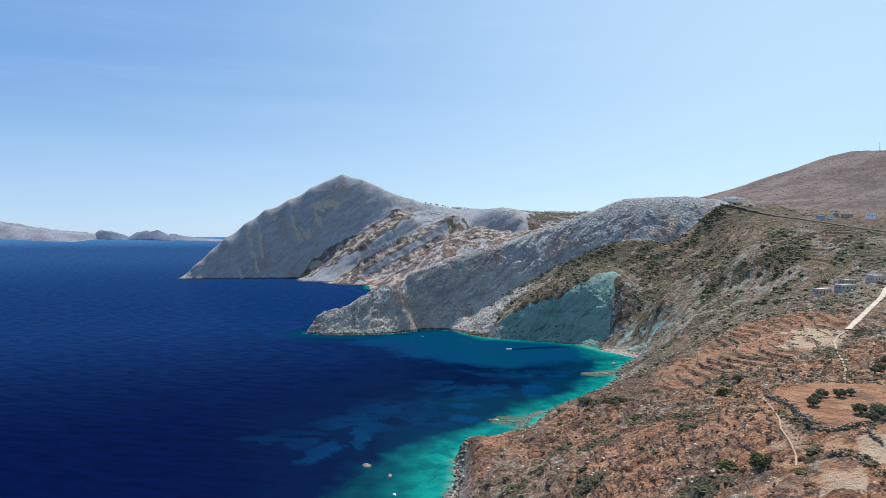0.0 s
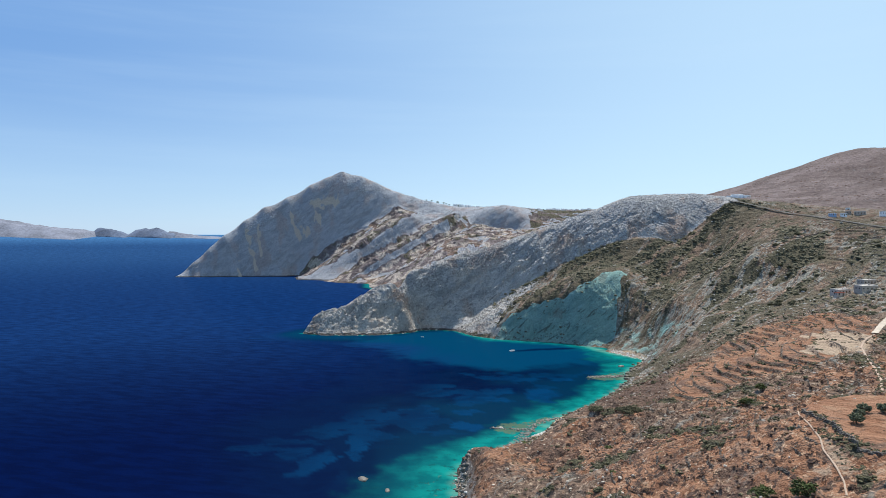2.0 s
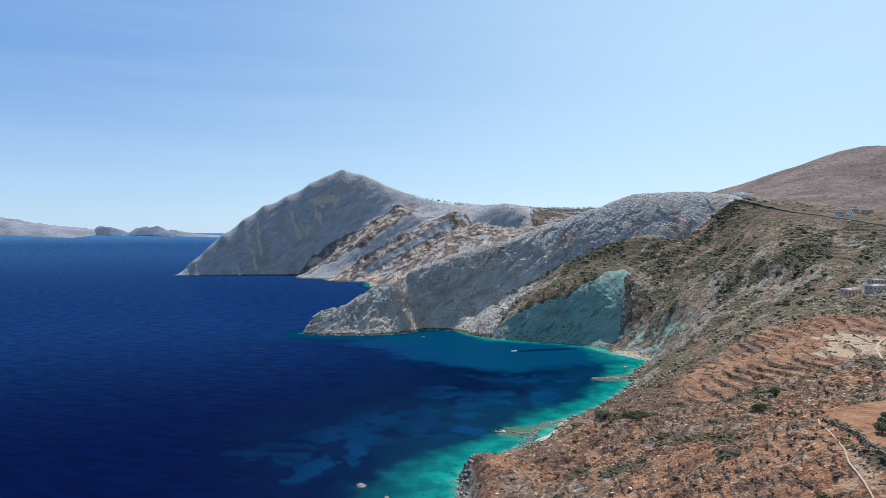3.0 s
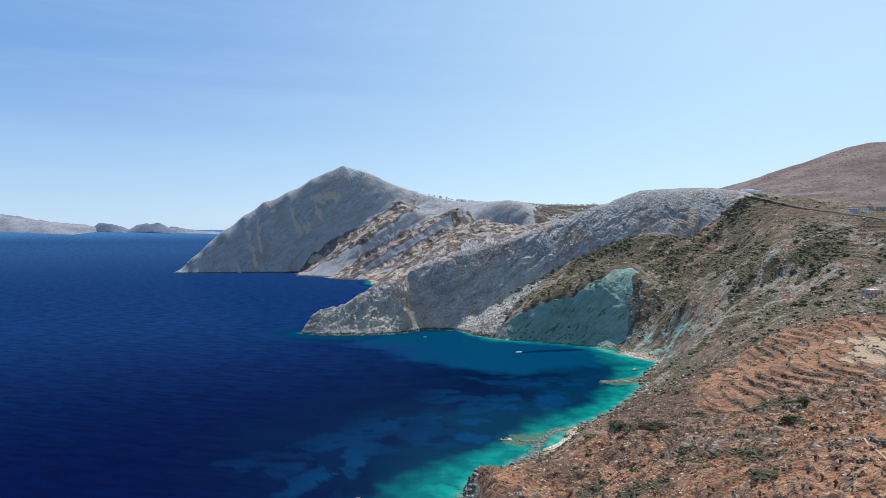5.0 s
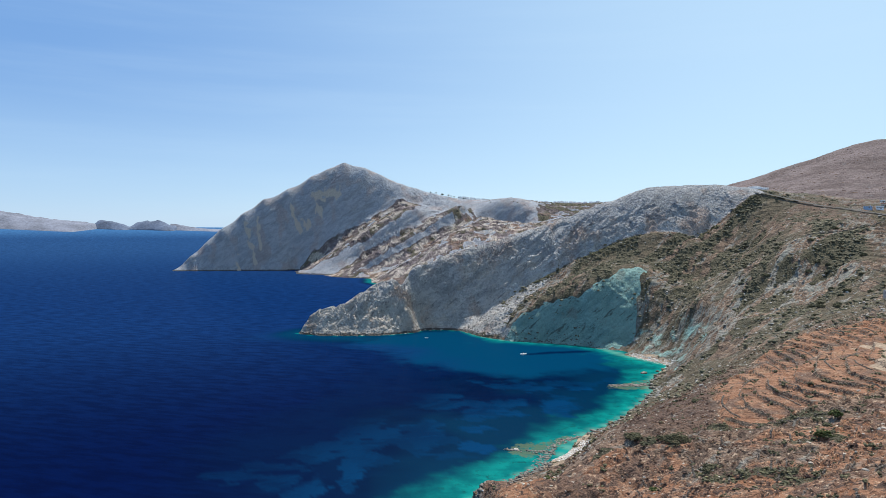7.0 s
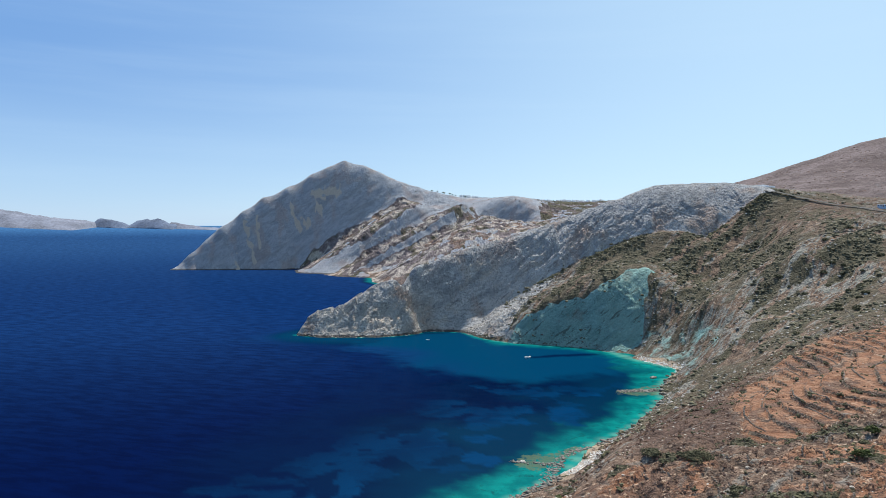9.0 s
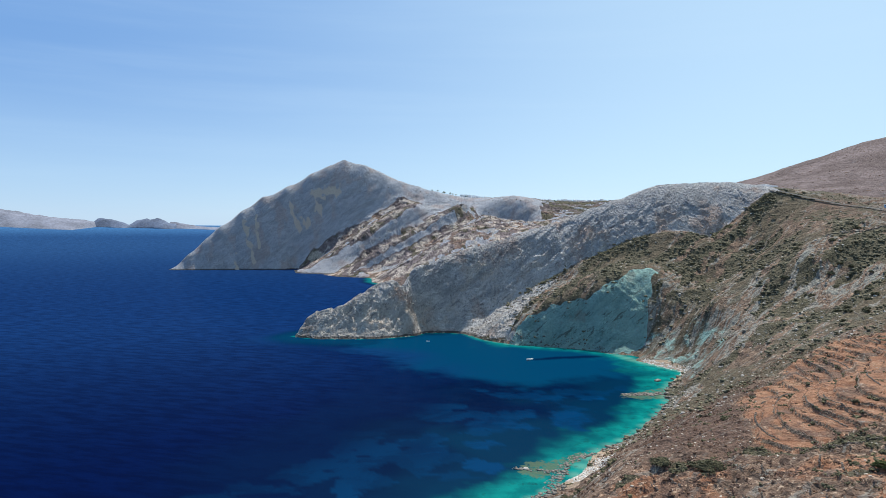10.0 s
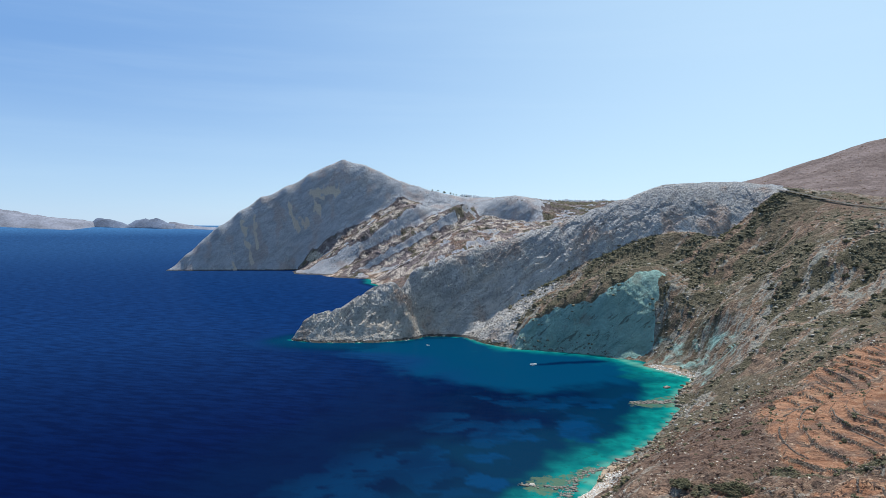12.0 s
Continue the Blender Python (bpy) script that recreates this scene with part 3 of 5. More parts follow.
    wet = k.math("MULTIPLY", k.ramp(k.math("ADD", height.outputs[2], k.math("MULTIPLY", mid, -3.0)), 0.2, 1.2, 1.0, 0.0), 0.85)
    stone = k.mix(wet, stone, (0.055, 0.05, 0.045))
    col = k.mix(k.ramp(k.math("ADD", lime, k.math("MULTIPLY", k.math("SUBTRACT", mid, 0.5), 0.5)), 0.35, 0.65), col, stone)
    green = k.mix(k.ramp(streak, 0.3, 0.7), (0.35, 0.55, 0.50), (0.22, 0.375, 0.345))
    green = k.mix(k.ramp(fine, 0.55, 0.72), green, (0.36, 0.41, 0.36))
    green = k.mix(k.ramp(vein, 0.55, 0.63, 0.0, 0.8), green, (0.10, 0.115, 0.10))
    green = k.mix(k.ramp(k.noise(0.05, 5, 0.6), 0.56, 0.66, 0.0, 0.5), green, k.mix(fine, (0.12, 0.14, 0.12), (0.36, 0.345, 0.29)))
    col = k.mix(k.ramp(k.math("ADD", teal, k.math("MULTIPLY", k.math("SUBTRACT", k.noise(0.06, 6, 0.65), 0.5), 0.8)), 0.4, 0.55), col, green)
    dry_stone = k.mix(k.ramp(k.voronoi(2.4), 0.1, 0.45), (0.040, 0.034, 0.026), (0.145, 0.115, 0.085))
    col = k.mix(k.ramp(wall, 0.45, 0.8), col, dry_stone)
    # far pair raised in tone for the mountain's painted sunlit ledges
    sand = k.mix(far, k.mix(fine, (0.46, 0.36, 0.265), (0.34, 0.24, 0.165)), k.mix(fine, (0.74, 0.65, 0.55), (0.50, 0.425, 0.35)))
    col = k.mix(k.ramp(k.math("ADD", pale, k.math("MULTIPLY", k.math("SUBTRACT", fine, 0.5), 0.5)), 0.4, 0.6), col, sand)
    l.new(col, p.inputs["Base Color"])
    p.inputs["Roughness"].default_value = 0.92
    p.inputs["Specular IOR Level"].default_value = 0.15
    block = k.math("MULTIPLY", k.math("MULTIPLY", k.voronoi(0.28), 1.3), k.math("MULTIPLY", k.math("SUBTRACT", 1.0, k.math("MULTIPLY", far, 0.9)), k.math("ADD", k.math("MULTIPLY", lime, 0.9), 0.1)))
    crease = k.math("MULTIPLY", k.math("ABSOLUTE", k.math("SUBTRACT", k.noise(0.17, 9, 0.75, k.stretched(1.2, 1.2, 0.6)), 0.5)), -4.5)
    block = k.math("ADD", block, k.math("MULTIPLY", crease, k.math("MAXIMUM", lime, teal)))
    block = k.math("ADD", block, k.math("MULTIPLY", mottle, k.math("MULTIPLY", lime, 2.4)))
    rough = k.math("ADD", k.math("ADD", block, k.math("MULTIPLY", mid, k.math("SUBTRACT", 2.6, k.math("MULTIPLY", lime, 1.8)))), k.math("ADD", k.math("MULTIPLY", fine, 0.7), k.math("MULTIPLY", grain, 0.22)))
    bump = n.new("ShaderNodeBump")
    bump.inputs["Strength"].default_value, bump.inputs["Distance"].default_value = 1.0, 2.6
    l.new(rough, bump.inputs["Height"])
    l.new(bump.outputs[0], p.inputs["Normal"])
    return m


def sea_material():
    m, n, l, p = material("sea_water")
    n.remove(p)
    k = Nodes(n, l)
    depth, near_shore, weed, reef = k.rgb(k.attr("water"))
    offing_haze = k.attr("offing_haze").outputs["Fac"]
    calm, sand, streak, _ = k.rgb(k.attr("bed"))
    warp = k.noise(0.028, 7, 0.62, k.stretched(0.75, 1.25, 1.0, 12), 0.7)
    col = k.mix(k.ramp(depth, 0.10, 0.45), (0.0006, 0.0165, 0.042), (0.0003, 0.0055, 0.031))
    col = k.mix(k.ramp(depth, 0.45, 0.92), col, (0.0001, 0.0030, 0.031))
    turq = k.mix(k.ramp(k.noise(0.07, 5), 0.35, 0.65), (0.0012, 0.100, 0.098), (0.003, 0.185, 0.160))
    col = k.mix(near_shore, col, turq)
    ragged = k.ramp(k.math("ADD", warp, k.math("MULTIPLY", k.noise(0.11, 5, 0.65), 0.35)), 0.55, 0.75)
    grass = k.math("MULTIPLY", weed, k.math("SUBTRACT", 1.0, k.math("MULTIPLY", near_shore, k.ramp(warp, 0.42, 0.52, 1.0, 0.75))))
    col = k.mix(k.math("MULTIPLY", grass, 0.9), col, k.mix(ragged, (0.0003, 0.0032, 0.021), (0.0004, 0.0055, 0.028)))
    col = k.mix(k.math("MULTIPLY", calm, 0.92), col, k.mix(near_shore, (0.0004, 0.033, 0.077), turq))
    col = k.mix(k.math("MULTIPLY", k.math("MULTIPLY", sand, k.math("SUBTRACT", 1.0, near_shore)), k.ramp(ragged, 0.0, 1.0, 0.6, 1.0)), col, (0.0005, 0.026, 0.078))
    col = k.mix(k.math("MULTIPLY", streak, 0.65), col, (0.0003, 0.0045, 0.030))
    spots = k.math("MULTIPLY", k.ramp(k.noise(0.13, 6, 0.72), 0.55, 0.63), near_shore)
    col = k.mix(k.math("MULTIPLY", spots, 0.7), col, (0.004, 0.050, 0.050))
    shelf = k.ramp(k.math("ADD", reef, k.math("MULTIPLY", k.math("SUBTRACT", k.noise(0.22, 6, 0.7), 0.5), 1.5)), 0.55, 0.75)
    col = k.mix(k.math("MULTIPLY", shelf, 0.8), col, k.mix(k.noise(0.8, 4), (0.03, 0.085, 0.06), (0.115, 0.125, 0.068)))
    shoal = k.ramp(depth, 0.0, 0.02, 1.0, 0.0)
    col = k.mix(k.math("MULTIPLY", shoal, 0.6), col, (0.12, 0.27, 0.205))
    # haze and sky reflection on distant water, put into its base colour
    col = k.mix(offing_haze, col, (0.0040, 0.0235, 0.092))
    col = k.mix(k.attr("offing_haze").outputs["Alpha"], col, (0.05, 0.145, 0.30))
    wave = k.noise(0.10, 6, 0.6, k.stretched(0.5, 1.6, 1.0, -14))
    ripple = k.noise(0.55, 3, 0.6, k.stretched(0.6, 1.4, 1.0, 8))
    col = k.mix(k.math("MULTIPLY", k.ramp(wave, 0.35, 0.65, 0.0, 0.42), k.ramp(depth, 0.3, 0.9)), col, (0.0, 0.0, 0.008))
    bump = n.new("ShaderNodeBump")
    bump.inputs["Strength"].default_value, bump.inputs["Distance"].default_value = 0.2, 1.0
    l.new(k.math("ADD", k.math("MULTIPLY", wave, 1.6), k.math("MULTIPLY", ripple, 0.35)), bump.inputs["Height"])
    body, gloss, fres, mix = n.new("ShaderNodeBsdfDiffuse"), n.new("ShaderNodeBsdfGlossy"), n.new("ShaderNodeFresnel"), n.new("ShaderNodeMixShader")
    l.new(col, body.inputs["Color"])
    gloss.inputs["Roughness"].default_value = 0.09
    gloss.inputs["Color"].default_value = (0.75, 0.85, 1.0, 1.0)
    fres.inputs["IOR"].default_value = 1.33
    l.new(bump.outputs[0], gloss.inputs["Normal"])
    l.new(bump.outputs[0], fres.inputs["Normal"])
    l.new(k.math("MULTIPLY", fres.outputs[0], 0.014), mix.inputs[0])
    l.new(body.outputs[0], mix.inputs[1])
    l.new(gloss.outputs[0], mix.inputs[2])
    l.new(mix.outputs[0], n["Material Output"].inputs["Surface"])
    return m


GROUND, SEA = ground_material(), sea_material()


# ---- large structure: land and sea ----
def sheet(name, verts, quads, mat, layers=None, smooth=True):
    """A mesh object from arrays of corners and four-sided faces, with colour layers per corner."""
    me = bpy.data.meshes.new(name)
    used = np.unique(quads)
    back = np.zeros(len(verts), np.int64)
    back[used] = np.arange(len(used))
    v, q = verts[used], back[quads]
    me.vertices.add(len(v))
    me.vertices.foreach_set("co", v.astype(np.float32).ravel())
    me.loops.add(q.size)
    me.loops.foreach_set("vertex_index", q.astype(np.int32).ravel())
    me.polygons.add(len(q))
    me.polygons.foreach_set("loop_start", np.arange(0, q.size, 4, dtype=np.int32))
    me.polygons.foreach_set("loop_total", np.full(len(q), 4, np.int32))
    me.update(calc_edges=True)
    me.polygons.foreach_set("use_smooth", np.full(len(q), smooth))
    for key, values in (layers or {}).items():
        att = me.attributes.new(key, "FLOAT_COLOR", "POINT")
        att.data.foreach_set("color", values[used].astype(np.float32).ravel())
    me.materials.append(mat)
    return new(name, me)


def spans(*parts):
    """Rising stations: (from, to, spacing) stretches."""
    out = []
    for a, b, gap in parts:
        out.append(np.arange(a, b - gap / 2, gap))
    return np.r_[np.concatenate(out), parts[-1][1]]


def fan(angles, radii, cx, cy):
    a, r = np.meshgrid(np.radians(angles), radii, indexing="ij")
    i = np.arange(len(angles) * len(radii)).reshape(len(angles), len(radii))
    quads = np.stack([i[:-1, :-1], i[1:, :-1], i[1:, 1:], i[:-1, 1:]], -1).reshape(-1, 4)[:, ::-1]
    return cx + r * np.sin(a), cy + r * np.cos(a), quads


DISH = 1.63e-5


def sea_level(x, y):
    """The sea bends up a little far out, so that its horizon stands level with the eye though the sheet ends at 4.85 km."""
    r = np.hypot(x, y - 60)
    return DISH * np.maximum(r - 2400, 0) ** 2


ang = spans((-26, 37.5, 0.095), (37.5, 140, 0.75))
rad = spans((20, 215, 4), (215, 330, 1.25), (330, 540, 0.85), (540, 800, 1.9), (800, 1000, 1.0), (1000, 1500, 9), (1500, 2120, 2.9), (2120, 2400, 14), (2400, 3100, 25))
X, Y, quads = fan(ang, rad, 0, -60)
H, M = land_height(X, Y)
# slope, from the lie of neighbours
gx = np.gradient(H, axis=0) / np.maximum(np.hypot(np.gradient(X, axis=0), np.gradient(Y, axis=0)), 0.01)
gr = np.gradient(H, axis=1) / np.gradient(rad)[None, :]
S = np.hypot(gx, gr)
n1, n2 = fbm(X / 45, Y / 45, 4, 201), fbm(X / 12, Y / 12, 3, 211)
B = M["base"]
S0 = np.hypot(np.gradient(B, axis=0) / np.maximum(np.hypot(np.gradient(X, axis=0), np.gradient(Y, axis=0)), 0.01), np.gradient(B, axis=1) / np.gradient(rad)[None, :])
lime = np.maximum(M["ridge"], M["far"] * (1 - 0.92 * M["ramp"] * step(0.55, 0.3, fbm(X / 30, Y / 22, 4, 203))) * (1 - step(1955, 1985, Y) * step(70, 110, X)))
for poly in ([(12, 822), (38, 782), (54, 775), (74, 800), (112, 836), (100, 848), (50, 846)], [(-178, 780), (-172, 802), (-100, 870), (30, 860), (16, 812), (-10, 812), (-28, 792), (-50, 785), (-95, 770)]):
    lime = np.maximum(lime, inside(poly, X + 5 * n2, Y + 5 * n1, 9))
lime = np.maximum(lime, M["near"] * step(0.9, 1.3, S) * step(17, 10, H) * 0.5)
lime = np.maximum(lime, M["hill"] * 0.36 * step(0.0, 0.6, n1))
red = np.maximum(M["fields"] * step(-0.55, 0.0, n2 + 0.5), inside([(40, 60), (300, 100), (300, 420), (200, 330), (120, 325), (75, 340), (40, 352), (12, 345), (5, 260), (20, 150)], X, Y, 25) * step(-0.75, -0.1, n1 + 0.5 * n2))
red = np.maximum(np.maximum(red * (0.74 + 0.2 * M["fields"]), M["meadow"]), 0.5 * M["ramp"] * step(-0.1, 0.4, n1))
plateau = inside(RAMPS[2], X + 10 * n2, Y + 10 * n1, 20)
scrub = np.maximum(M["near"] * step(400, 520, Y) * (0.62 + 0.45 * n1) * (1 - 0.7 * M["rocky"]), M["far"] * (0.25 + 0.2 * n1)) * (1 - M["fields"])
heath = np.maximum(inside([(70, 345), (116, 330), (150, 400), (170, 450), (150, 480), (110, 470), (85, 420)], X, Y, 20) * 0.95, M["hill"] * 0.35)
heath = np.maximum(heath, inside([(380, 720), (330, 800), (380, 850), (560, 950), (600, 700), (420, 640)], X, Y, 40) * 0.7)
pale = np.zeros_like(H)
for poly in ([(190, 352), (205, 345), (228, 372), (232, 400), (222, 425), (212, 432), (214, 405), (200, 385), (186, 372)],):
    pale = np.maximum(pale, 0.8 * inside(poly, X, Y, 8))
# sunlight on the mountain's ledges is put in here as pale colour
pale = np.maximum(np.maximum(pale, (0.55 + 0.15 * inside(PLOTS[2], X, Y, 3) + 0.15 * n2) * M["plots"]), np.maximum(0.50 * M["ramp"] * step(-0.5, 0.2, n2) * (1 - 0.4 * plateau), 0.8 * M["lit_ledge"]))
beach = step(4.5, 2.0, H) * step(-1.5, -0.3, H)
pale = np.maximum(pale, beach * np.maximum(inside([(160, 690), (150, 640), (175, 600), (205, 640), (190, 680)], X, Y, 8), inside([(44, 397), (62, 398), (86, 436), (84, 450), (70, 450)], X, Y, 4)))
pale = np.maximum(pale, step(4.0, 1.0, H) * inside([(-12, 250), (14, 250), (16, 322), (6, 345), (-10, 345)], X, Y, 6))
veined = inside([(146, 712), (186, 738), (222, 705), (234, 655), (215, 600), (170, 575), (150, 560), (186, 640)], X, Y, 30) * step(75, 40, H)
dry_top = inside([(380, 720), (330, 800), (380, 850), (560, 950), (600, 700), (420, 640)], X, Y, 40)
thick = np.maximum(mats_mid(X, Y) * step(430, 470, Y) * (0.5 + 0.5 * step(520, 600, Y)) * (1 - 0.75 * dry_top) * (1 - 0.3 * M["rocky"]) * (1 - 0.8 * inside(SCHIST, X, Y, 20.0) * step(60, 35, H)), 0.75 * mats_near(X, Y) * step(500, 460, Y) * (1 - M["meadow"])) * M["near"] * (1 - M["fields"]) * (1 - 0.95 * M["teal"])
thick = np.maximum(thick, np.maximum(0.85 * plateau * step(-0.15, 0.1, fbm(X / 40, Y / 60, 4, 207)), 0.6 * M["ramp"] * step(0.2, 0.35, fbm(X / 22, Y / 22, 4, 208))))
layers = dict(thick=np.repeat(thick.reshape(-1, 1), 4, 1), cover=np.stack([lime, red, np.clip(scrub, 0, 1), pale], -1).reshape(-1, 4),
              rocky=np.repeat(np.maximum(M["rocky"], 0.95 * veined).reshape(-1, 1), 4, 1),
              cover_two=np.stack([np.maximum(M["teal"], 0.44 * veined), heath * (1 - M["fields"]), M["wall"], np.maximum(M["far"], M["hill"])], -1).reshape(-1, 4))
V = np.stack([X, Y, H], -1).reshape(-1, 3)
qz = V[quads, 2].max(1)
quads = quads[qz > -2.5]
cxy = V[quads].mean(1)
foot_line = np.interp(cxy[:, 0], [-170, 10] + [p[0] for p in FOOT[1:]] + [352], [780, 832] + [p[1] for p in FOOT[1:]] + [866])
is_far = (cxy[:, 1] > 1290) & (cxy[:, 0] < 480)
is_hill = ((cxy[:, 1] > 1000 + 0.35 * np.maximum(cxy[:, 0] - 480, 0)) & (cxy[:, 0] >= 480))
is_ridge = (cxy[:, 1] > foot_line) & (cxy[:, 1] < 1020) & (cxy[:, 0] < 352) & ~is_far
rest = ~(is_far | is_hill | is_ridge)
tagged(sheet("ground", V, quads[rest], GROUND, layers), "dry terraced coastal hillside of red earth, scrub and pale rock", "hillside", kind="structure")
crest_line = np.interp(cxy[:, 0], [p[0] for p in CREST], [p[1] for p in CREST])
peak_line = np.interp(cxy[:, 0], [p[0] for p in PEAK], [p[1] for p in PEAK])
spur_line = np.interp(cxy[:, 0], [-400, -337, -277, -205, -133, -68, 19], [1770, 1800, 1812, 1840, 1872, 1880, 1850])
for name, words, category, mine, cuts in (
        ("headland", "grey limestone headland with a sheer wall running into the sea", "headland", is_ridge,
         (("cape", cxy[:, 0] < -45), ("cliff_face", cxy[:, 1] < crest_line), ("back_slope", cxy[:, 1] > 0))),
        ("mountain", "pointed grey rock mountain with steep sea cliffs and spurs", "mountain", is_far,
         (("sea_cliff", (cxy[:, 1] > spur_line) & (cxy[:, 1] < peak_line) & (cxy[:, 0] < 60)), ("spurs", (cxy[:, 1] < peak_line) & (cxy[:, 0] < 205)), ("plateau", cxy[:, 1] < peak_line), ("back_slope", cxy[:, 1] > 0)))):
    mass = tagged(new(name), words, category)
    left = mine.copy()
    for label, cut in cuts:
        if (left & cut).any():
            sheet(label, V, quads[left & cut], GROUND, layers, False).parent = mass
        left &= ~cut
tagged(sheet("hill", V, quads[is_hill], GROUND, layers), "bare rounded brown hill above the hillside", "hill")

sang = np.r_[spans((-180, -38, 4), (-38, 38, 0.2)), spans((42, 180, 6))]
srad = spans((2, 200, 6), (200, 1000, 3.2), (1000, 1900, 8), (1900, 4850, 70))
SX, SY, squads = fan(sang, srad, 0, -60)
SZ = sea_level(SX, SY)
gap = np.full(SX.shape, 1e9)
for cx, cy in along(SHORE, 12)[20:]:
    gap = np.minimum(gap, np.hypot(SX - cx, SY - cy))
gap = np.minimum(gap, 400)
jx, jy = 10 * fbm(SX / 20, SY / 20, 5, 303, 0.6), 10 * fbm(SX / 20, SY / 20, 5, 304, 0.6)
bay = inside([(-60, 250), (-70, 330), (-110, 420), (-60, 560), (-40, 700), (-160, 760), (-30, 840), (260, 800), (260, 250)], SX, SY, 240)
wide = 90 + 110 * bay * step(-40, 60, bay * 100)
depth = np.clip(gap / wide * 0.5 * (1 + 0.4 * fbm(SX / 50, SY / 50, 3, 301)), 0, 1)
depth = np.maximum(depth, step(-0.1, 1.0, 1 - bay) * np.clip(gap / 60, 0, 1))
calm = inside([(-92, 760), (-58, 790), (4, 830), (60, 770), (140, 740), (165, 680), (132, 628), (78, 603), (48, 588), (13, 612), (-16, 634), (-60, 684), (-98, 728)], SX + 2 * jx, SY + 1.2 * jy, 34)
halo = inside([(-215, 760), (-180, 830), (-100, 830), (-60, 760), (-120, 745)], SX, SY, 60)
sand = np.zeros_like(gap)
for cx, cy, rx, ry in ((-13, 442, 12, 18), (-52, 426, 19, 8), (27, 498, 14, 18), (39, 517, 13, 10), (18, 461, 9, 8), (-66, 362, 8, 21), (-102, 383, 16, 9), (72, 505, 11, 20), (-11, 467, 12, 7),
                       (16, 428, 7, 7), (-48, 387, 6, 18), (30, 492, 20, 8), (12, 513, 11, 8), (58, 558, 13, 6), (-44, 430, 14, 6), (-82, 374, 7, 10), (-86, 396, 14, 6), (92, 560, 12, 7)):
    sand = np.maximum(sand, step(1.1, 0.85, np.hypot((SX + jx - cx) / rx, (SY + jy - cy) / ry)))
belt = inside([(-60, 340), (-90, 400), (-20, 500), (10, 600), (130, 620), (135, 560), (70, 470), (0, 400)], SX, SY, 40)
sand = np.maximum(sand * (1 - 0.72 * step(35, 110, gap)), 0.5 * belt * step(0.34, 0.44, fbm(SX / 26, SY / 22, 4, 306)))
streak = inside([(70, 689), (105, 697), (135, 706), (132, 711), (100, 705), (72, 695)], SX, SY + 0.4 * jy, 5)
weed = step(0.09, 0.2, depth) * step(1.0, 0.7, depth) * bay * (1 - 0.95 * calm) * (1 - 0.9 * halo)
reef = np.zeros_like(gap)
for poly in ([(28, 418), (34, 436), (52, 440), (66, 452), (74, 444), (52, 420), (40, 408)], [(112, 563), (118, 574), (148, 590), (160, 606), (150, 560), (128, 556)],
             [(-6, 285), (-14, 330), (-2, 360), (14, 372), (10, 290)]):
    reef = np.maximum(reef, inside(poly, SX, SY, 10) * (0.55 if poly[0][0] < 0 else 1.0))
cape = inside([(-230, 690), (-230, 850), (24, 850), (24, 775), (-30, 735)], SX, SY, 50)
shallow = 0.85 * step(30, 4, gap * (1 + 2.2 * cape) * (1 + 0.45 * fbm(SX / 30, SY / 30, 4, 311)) * (1.5 - 0.5 * bay))
lagoon = inside([(-56, 262), (-44, 312), (-33, 344), (-18, 364), (-3, 386), (10, 404), (28, 428), (52, 446), (72, 460), (98, 496), (112, 524), (124, 552), (137, 575), (140, 610), (136, 650), (150, 690), (215, 690), (200, 560), (70, 400), (40, 262)], SX + 1.2 * jx, SY + 1.2 * jy, 13)
shallow = np.maximum(shallow, lagoon * (0.3 + 0.7 * step(34, 5, gap)))
water = np.stack([depth, shallow, weed, reef * 0.75], -1).reshape(-1, 4)
# weights of the painted haze: grows with distance, strongest at the horizon
offing_haze = np.repeat((step(380, 950, np.hypot(SX, SY)) * step(0.22, 0.6, depth) * (1 - 0.8 * weed)).reshape(-1, 1), 4, 1)
offing_haze[:, 3] = (0.3 * step(900, 3600, np.hypot(SX, SY)) + 0.7 * step(3800, 4750, np.hypot(SX, SY))).ravel()
SV = np.stack([SX, SY, SZ], -1).reshape(-1, 3)
tagged(sheet("sea", SV, squads, SEA, dict(water=water, offing_haze=offing_haze, bed=np.stack([np.maximum(calm * (1 - streak), 0.6 * halo), sand * (1 - streak), streak, 0 * sand], -1).reshape(-1, 4))), "deep blue calm sea, turquoise over shallow sand", "sea", kind="structure")


# ---- far islands ----
def island(name, x0, x1, y0, deep, profile, label, mat, seed):
    """A long low island whose crest follows a profile of heights from end to end."""
    us, ws = np.linspace(0, 1, 160), np.linspace(-1, 1, 40)
    u, w = np.meshgrid(us, ws, indexing="ij")
    x = x0 + (x1 - x0) * u
    y = y0 + deep * w
    top = np.interp(u, np.linspace(0, 1, len(profile)), profile)
    h = top * (1 - np.abs(w) ** 1.5) * (0.82 + 0.5 * (ridged(x / 110, y / 140, 4, seed) - 0.5)) * step(0, 0.03, u) * step(1, 0.97, u)
    h = np.maximum(h + 2 * fbm(x / 25, y / 40, 3, seed + 5), -1.5)
    h[[0, -1], :], h[:, [0, -1]] = -6, -6
    z = sea_level(x, y) + h - 1
    i = np.arange(x.size).reshape(x.shape)
    q = np.stack([i[:-1, :-1], i[1:, :-1], i[1:, 1:], i[:-1, 1:]], -1).reshape(-1, 4)
    return tagged(sheet(name, np.stack([x, y, z], -1).reshape(-1, 3), q, mat), label, "island")


# distance haze painted in: both island colours are shifted towards blue
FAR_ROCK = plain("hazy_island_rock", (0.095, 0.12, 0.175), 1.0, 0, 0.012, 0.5)
